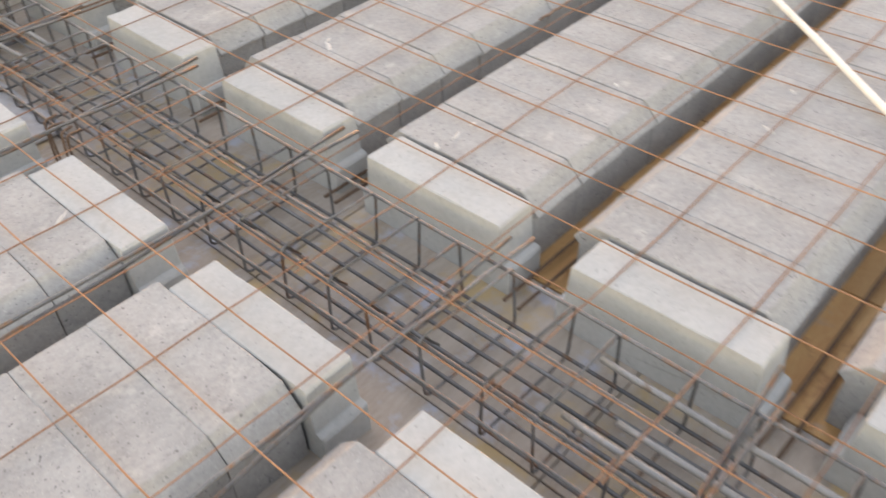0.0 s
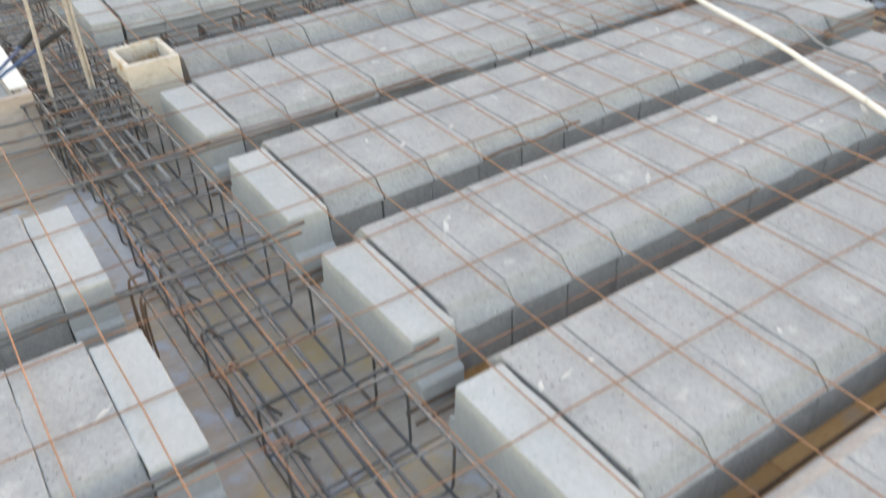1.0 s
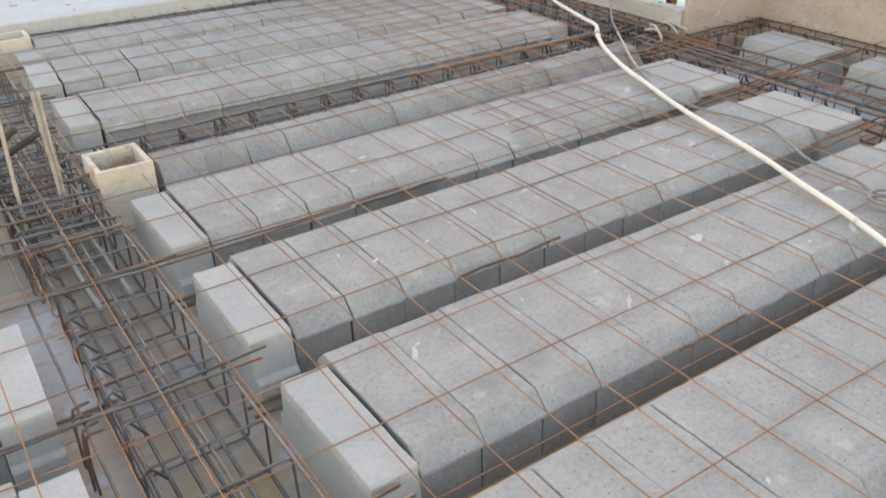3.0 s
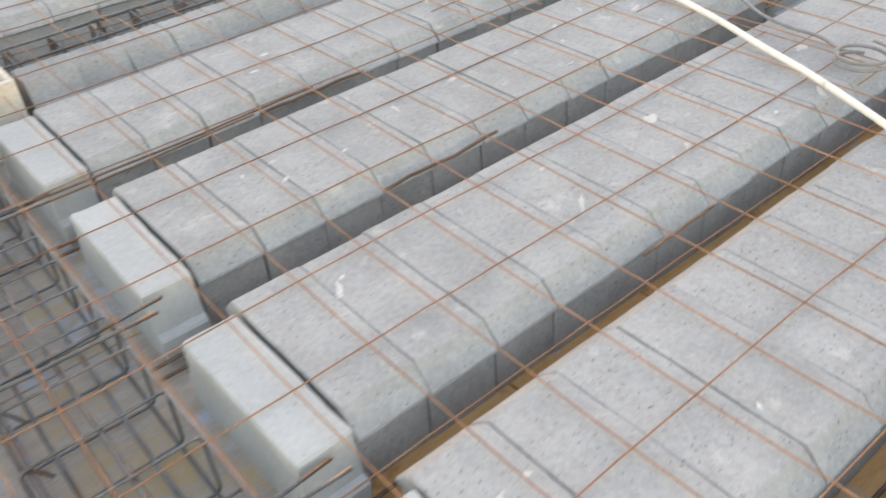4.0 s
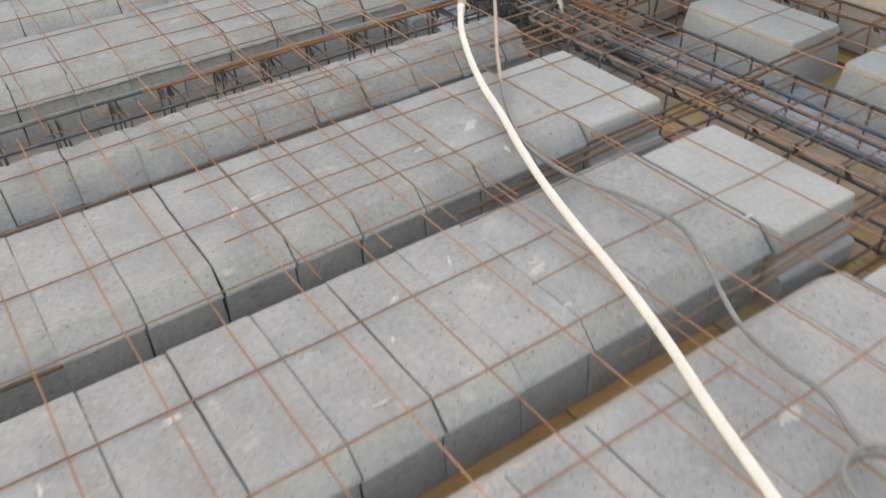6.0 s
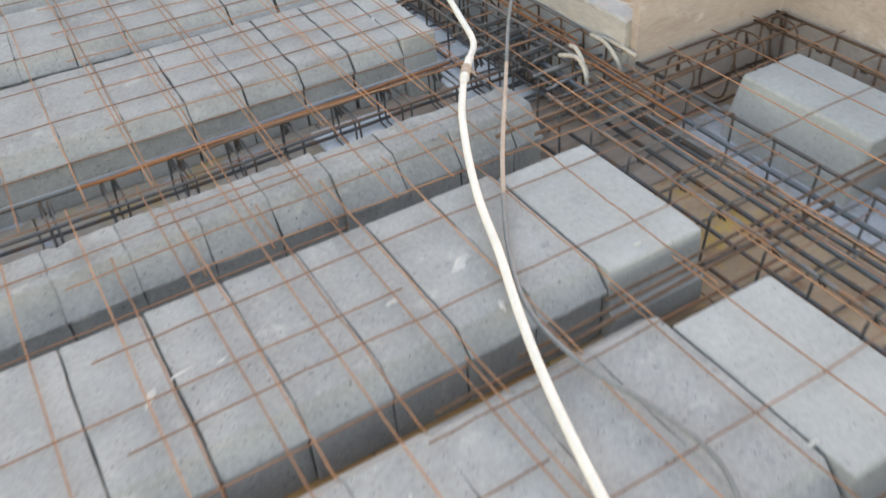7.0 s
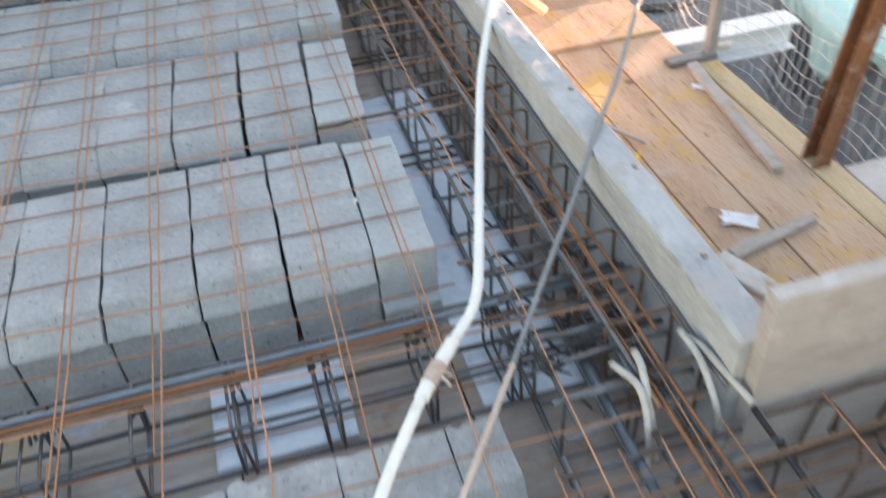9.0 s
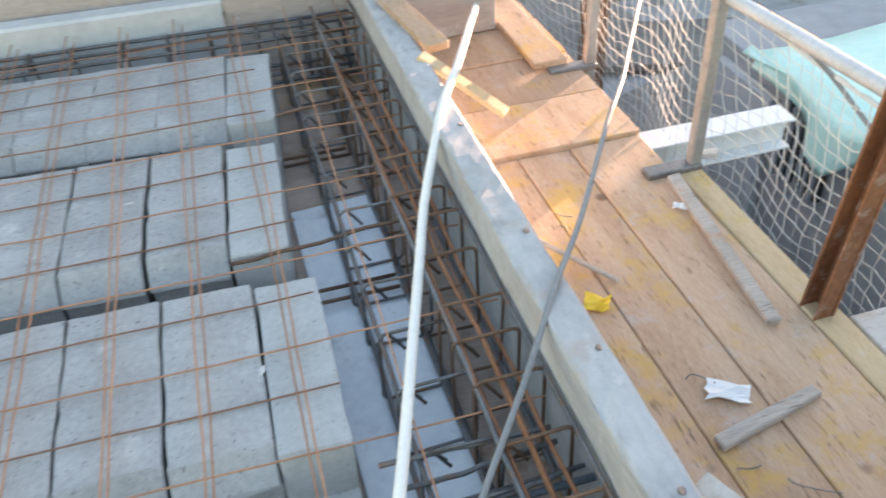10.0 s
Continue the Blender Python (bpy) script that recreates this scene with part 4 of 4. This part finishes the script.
# sunlight on this offcut is put into its colour by the pale plywood material
stick("timber offcut wedged in the board corner, pale for sunlight", (3.622, 1.985, 0.300), (3.712, 1.80, 0.285), 0.055, 0.02, M_BOXWOOD)
stick("small yellow timber wedge beside the post", (4.280, 3.10, 0.105), (4.335, 3.06, 0.125), 0.034, 0.014, M_BOXWOOD)


def crumpled(name, label, category, x, y, z, w, d, material, h=0.012):
    verts, faces, n = [], [], 5
    for i in range(n):
        for j in range(n):
            verts.append(Vector(((i / (n - 1) - 0.5) * w + rnd.uniform(-1, 1) * w * 0.07, (j / (n - 1) - 0.5) * d + rnd.uniform(-1, 1) * d * 0.1, rnd.uniform(0.002, h))))
    for i in range(n - 1):
        for j in range(n - 1):
            a = i * n + j
            faces.append((a, a + n, a + n + 1, a + 1))
    ob = tagged(new(name, mesh(name, verts, faces, material)), label, category)
    ob.matrix_basis = pose(x, y, z, 0, 0, -30)
    sol = ob.modifiers.new("thick", "SOLIDIFY")
    sol.thickness = 0.002
    return ob


crumpled("paper_scrap", "crumpled white paper scrap on the planks", "paper", 3.90, 2.285, PLAT + 0.002, 0.085, 0.05, M_PAPER)
crumpled("paper_scrap", "small white paper scrap beside the timber strip", "paper", 4.13, 2.90, PLAT + 0.002, 0.04, 0.03, M_PAPER)
crumpled("plastic_piece", "bright yellow plastic piece on the walkway", "plastic", 3.755, 2.62, PLAT + 0.002, 0.06, 0.05, M_YELLOW, 0.02)


# bits of tie wire dropped on the planks
for ctrl in (((3.837, 2.346), (3.852, 2.352), (3.869, 2.342), (3.887, 2.313)), ((3.815, 2.112), (3.838, 2.101), (3.862, 2.103)), ((3.893, 2.062), (3.898, 2.045), (3.931, 2.024), (3.965, 2.001)), ((3.80, 2.985), (3.815, 2.962), (3.838, 2.955)), ((3.79, 2.93), (3.803, 2.915), (3.80, 2.90))):
    way = [(x, y, PLAT + 0.0045 + 0.003 * (k % 2)) for k, (x, y) in enumerate(ctrl)]
    tagged(new("tie_wire", mesh("tie_wire", *tube(curve_points(way, 5), 0.0016, 5), M_CLAMP, True)), "short dark bent tie wire dropped on the planks", "tie wire", "tie wires on the walkway")


def guard_post(x, y):
    ob = empty("guard_post", "grey galvanised guardrail post clamped to the walkway", "guardrail post", "guardrail posts", at=(x, y, PLAT))
    part("upright", mesh("upright", *slab(-0.018, 0.018, -0.016, 0.016, -0.12, 1.0, 0.004), M_GALV), ob)
    part("foot_clamp", mesh("foot_clamp", *slab(-0.15, 0.02, -0.024, 0.024, 0.001, 0.022, 0.004), M_CLAMP), ob, "flat steel clamp arm")
    return ob


guard_post(4.255, 3.06)
guard_post(4.235, 3.73)
post = empty("steel_post", "rusty brown steel channel post leaning out at the edge", "steel post", at=(4.235, 2.44, 0.0))
post.rotation_euler = (0, radians(5), 0)
part("web", mesh("web", *slab(-0.004, 0.004, -0.032, 0.032, -0.2, 1.2, 0.001), M_RUSTPOST), post)
for s in (-1, 1):
    part("flange", mesh("flange", *slab(-0.045, -0.005, 0.026 * s - 0.004, 0.026 * s + 0.004, -0.2, 1.2, 0.001), M_RUSTPOST), post)
tagged(new("guard_rail", mesh("guard_rail", *tube([(4.275, 1.2, 0.66), (4.275, 2.4, 0.64), (4.275, 3.08, 0.605), (4.26, 4.5, 0.60)], 0.0185, 12), M_RAIL, True)), "grey steel tube rail along the walkway edge", "guardrail")


def safety_net(x, y0, y1, z0, z1, cell):
    """White cord net, hanging in soft folds."""

    def at(y, z):
        drop = (z1 - z) / (z1 - z0)
        return Vector((x + 0.05 * drop * math.sin(y * 5.3) + 0.02 * math.sin(y * 11 + z * 4) + 0.10 * drop, y + 0.018 * math.sin(z * 9 + y * 3), z + 0.02 * math.sin(y * 4.1) * (1 - drop) + 0.012 * math.sin(y * 13)))
    n = int((y1 - y0) / cell)
    k = int((z1 - z0) / cell)
    ob = empty("safety_net", "white cord safety net hanging below the guardrail", "safety net")
    for i in range(n + 1):
        y = y0 + (y1 - y0) * i / n
        part("cord", mesh("cord", *tube([at(y + rnd.uniform(-0.008, 0.008), z0 + (z1 - z0) * j / k) for j in range(k + 1)], 0.0013, 3, False), M_NET), ob)
    for j in range(k + 1):
        z = z0 + (z1 - z0) * j / k
        part("cord", mesh("cord", *tube([at(y0 + (y1 - y0) * i / n, z + rnd.uniform(-0.008, 0.008)) for i in range(n + 1)], 0.0013, 3, False), M_NET), ob)
    part("border_rope", mesh("border_rope", *tube([at(y0 + (y1 - y0) * i / n, z1 - 0.01) for i in range(n + 1)], 0.005, 5), M_NET), ob, "thicker white border rope")
    return ob


safety_net(4.30, 0.9, 4.6, -0.55, 0.60, 0.045)
channel = empty("steel_beam", "white painted steel beam jutting out past the net", "steel beam", at=(4.20, 3.30, 0.0))
part("top_flange", mesh("top_flange", *slab(0, 0.54, -0.05, 0.05, 0.045, 0.055, 0.002), M_WHITE), channel)
part("web", mesh("web", *slab(0, 0.54, -0.006, 0.006, -0.044, 0.044, 0.001), M_WHITE), channel)
part("bottom_flange", mesh("bottom_flange", *slab(0, 0.54, -0.05, 0.05, -0.055, -0.045, 0.002), M_WHITE), channel)

# ---- roof next door ----
skew = pose(3.5, 4.335, 0, 0, 0, -2.1)     # the kerb runs a little askew
kerb = board("kerb", "pale concrete kerb at the edge of the next roof", "kerb", -7.5, -0.43, 0.0, 0.09, 0.002, 0.285, M_KERB, kind="structure", b=0.010)
kerb.matrix_basis = skew
cover = board("kerb_board", "beige board facing the end of the roof kerb", "board", -0.428, 0.016, 0.0, 0.088, 0.002, 0.34, M_BEIGE)
cover.matrix_basis = skew
roof = board("roof", "pale screeded concrete roof next door", "roof", -12.5, 0.10, 0.091, 6.7, 0.002, 0.262, M_ROOF, kind="structure")
roof.matrix_basis = skew
wall_low = board("parapet_wall", "beige rendered low wall on the next roof", "wall", -1.36, 0.0, 0.115, 0.235, 0.262, 1.10, M_BEIGE, kind="structure")
wall_low.matrix_basis = skew
wall_back = board("parapet_wall", "pale low wall running back over the next roof", "wall", -1.60, -1.363, 0.16, 1.3, 0.262, 0.80, M_KERB, kind="structure")
wall_back.matrix_basis = skew
for x, y, a in ((1.22, 6.70, 10), (1.0, 7.05, -4), (1.45, 6.15, 3)):
    ob = board("loose_plank", "brown loose plank lying on the next roof", "plank", -0.28, 0.28, -0.05, 0.05, 0.0, 0.06, M_PLANK)
    ob.matrix_basis = pose(x, y, 0.263, 0, 0, a)
rubble = []
for k in range(34):
    s = rnd.uniform(0.004, 0.013)
    x, y = rnd.uniform(-0.5, 2.6), rnd.uniform(4.5, 6.5)
    rubble.append(slab(x - s * 2.2, x + s * 2.2, y - s, y + s, 0.258, 0.263 + s * 0.5, s * 0.25, s * 0.4, rnd))
tagged(new("rubble", mesh("rubble", *join(*rubble), M_FAR)), "small grey mortar crumbs on the roof", "rubble", kind="stuff")

# ---- street side ----
v, f = slab(-300, 300, -300, 300, -3.6, -3.3, 0.01)
tagged(new("ground", mesh("ground", v, f, M_GROUND)), "grey paved yard below the building", "ground", kind="structure")
board("wall_below", "plain render wall under the slab edge", "wall", -8.9, 4.26, -3.0, 10.9, -3.29, -0.05, M_FAR, kind="structure")


def tarp(x0, x1, y0, y1, z, drop):
    """A sheet laid flat with a fold hanging over its near edge."""
    nx, ny = 22, 26
    verts = []
    for i in range(nx + 1):
        for j in range(ny + 1):
            y = y0 + (y1 - y0) * j / ny
            if i < 7:
                x = x0 + (0.05 * math.sin(y * 14) + 0.03 * math.sin(y * 31 + i)) * (7 - i) / 7 + 0.03 * math.sin(y * 5)
                zz = z - (7 - i) / 7 * (0.07 + 0.03 * math.sin(y * 9) + drop * math.exp(-((y - 3.45) / 0.13) ** 2) + 0.6 * drop * math.exp(-((y - 2.45) / 0.2) ** 2))
            else:
                x = x0 + (x1 - x0) * (i - 7) / (nx - 7)
                zz = z + 0.025 * math.sin(x * 4 + y * 2) + 0.02 * math.sin(y * 7 - x)
            verts.append(Vector((x, y, zz)))
    ob = empty("tarpaulin", "pale green tarpaulin draped over the next building", "tarpaulin", at=(0, 0, 0))
    for name, first, last in (("hanging_fold", 0, 7), ("top_sheet", 7, nx)):
        faces = []
        for i in range(last - first):
            for j in range(ny):
                a = i * (ny + 1) + j
                faces.append((a, a + ny + 1, a + ny + 2, a + 1))
        piece = part(name, mesh(name, verts[first * (ny + 1):(last + 1) * (ny + 1)], faces, M_TARP, True), ob)
        sol = piece.modifiers.new("thick", "SOLIDIFY")
        sol.thickness = 0.004
    return ob


nextdoor = empty("building", "low grey building below the net with a barred window", "building", at=(5.2, 1.0, -3.3))
part("wall", mesh("wall", *slab(0.0, 3.5, 0.0, 3.5, 0.0, 3.08, 0.005), M_FAR), nextdoor)
part("pilaster", mesh("pilaster", *slab(-0.05, -0.001, 2.90, 3.32, 0.0, 3.0, 0.005), M_PANEL), nextdoor, "pale grey smooth wall panel")
window = part("window", mesh("window", *slab(-0.03, -0.001, 2.53, 2.82, 2.72, 3.04, 0.004), M_BLACK), nextdoor, "dark window opening")
for k in range(6):
    part("bar", mesh("bar", *slab(-0.055, -0.035, 2.545 + 0.048 * k, 2.558 + 0.048 * k, 2.70, 3.05, 0.003), M_FAR), window)
tarp(5.12, 8.4, 1.1, 4.10, -0.14, 0.17)
board("low_roof", "grey dusty low roof below the walkway", "roof", 4.5, 9.0, 4.35, 12.0, -3.29, -1.2, M_LOWROOF, kind="structure")
for x, y, a, w in ((5.4, 5.2, 20, 1.6), (6.0, 6.0, -15, 1.8), (5.2, 6.6, 5, 1.4), (6.6, 5.0, 60, 1.2), (5.9, 7.2, 30, 2.0)):
    ob = board("roof_sheet", "dark brown corrugated sheet lying on the low roof", "roof sheet", -w / 2, w / 2, -0.3, 0.3, 0.0, 0.05, M_BROWN)
    ob.matrix_basis = pose(x, y, -1.199 + 0.06 * rnd.random(), rnd.uniform(0, 6), rnd.uniform(-3, 3), a)
board("timber_beam", "brown timber beam standing on the low roof", "timber", 4.72, 4.82, 4.75, 4.85, -1.2, 0.35, M_RUSTPOST)
for y, z in ((1.9, 0.42), (1.5, 0.52), (1.7, 0.33)):
    tagged(new("pipe", mesh("pipe", *tube([(4.9, y - 2.5, z), (5.0, y, z - 0.05), (5.1, y + 0.5, z - 0.08)], 0.03, 10), M_WHITE, True)), "white plastic pipe resting beyond the net", "pipe", "pipes beyond the net")
board("pipe_stand", "grey block carrying the white pipes", "block", 4.7, 5.15, -0.7, 0.3, -3.29, 0.28, M_FAR)
# added blocks shading the slab, square to the evening sun; the gap lights the walkway
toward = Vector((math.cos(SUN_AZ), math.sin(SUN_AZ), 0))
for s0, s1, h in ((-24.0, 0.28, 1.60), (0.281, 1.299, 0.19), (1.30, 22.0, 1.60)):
    ob = board("neighbour_building", "plain low block added to keep the sun off the slab", "building", 0.0, 2.0, s0, s1, -3.29, h, M_FAR, kind="structure")
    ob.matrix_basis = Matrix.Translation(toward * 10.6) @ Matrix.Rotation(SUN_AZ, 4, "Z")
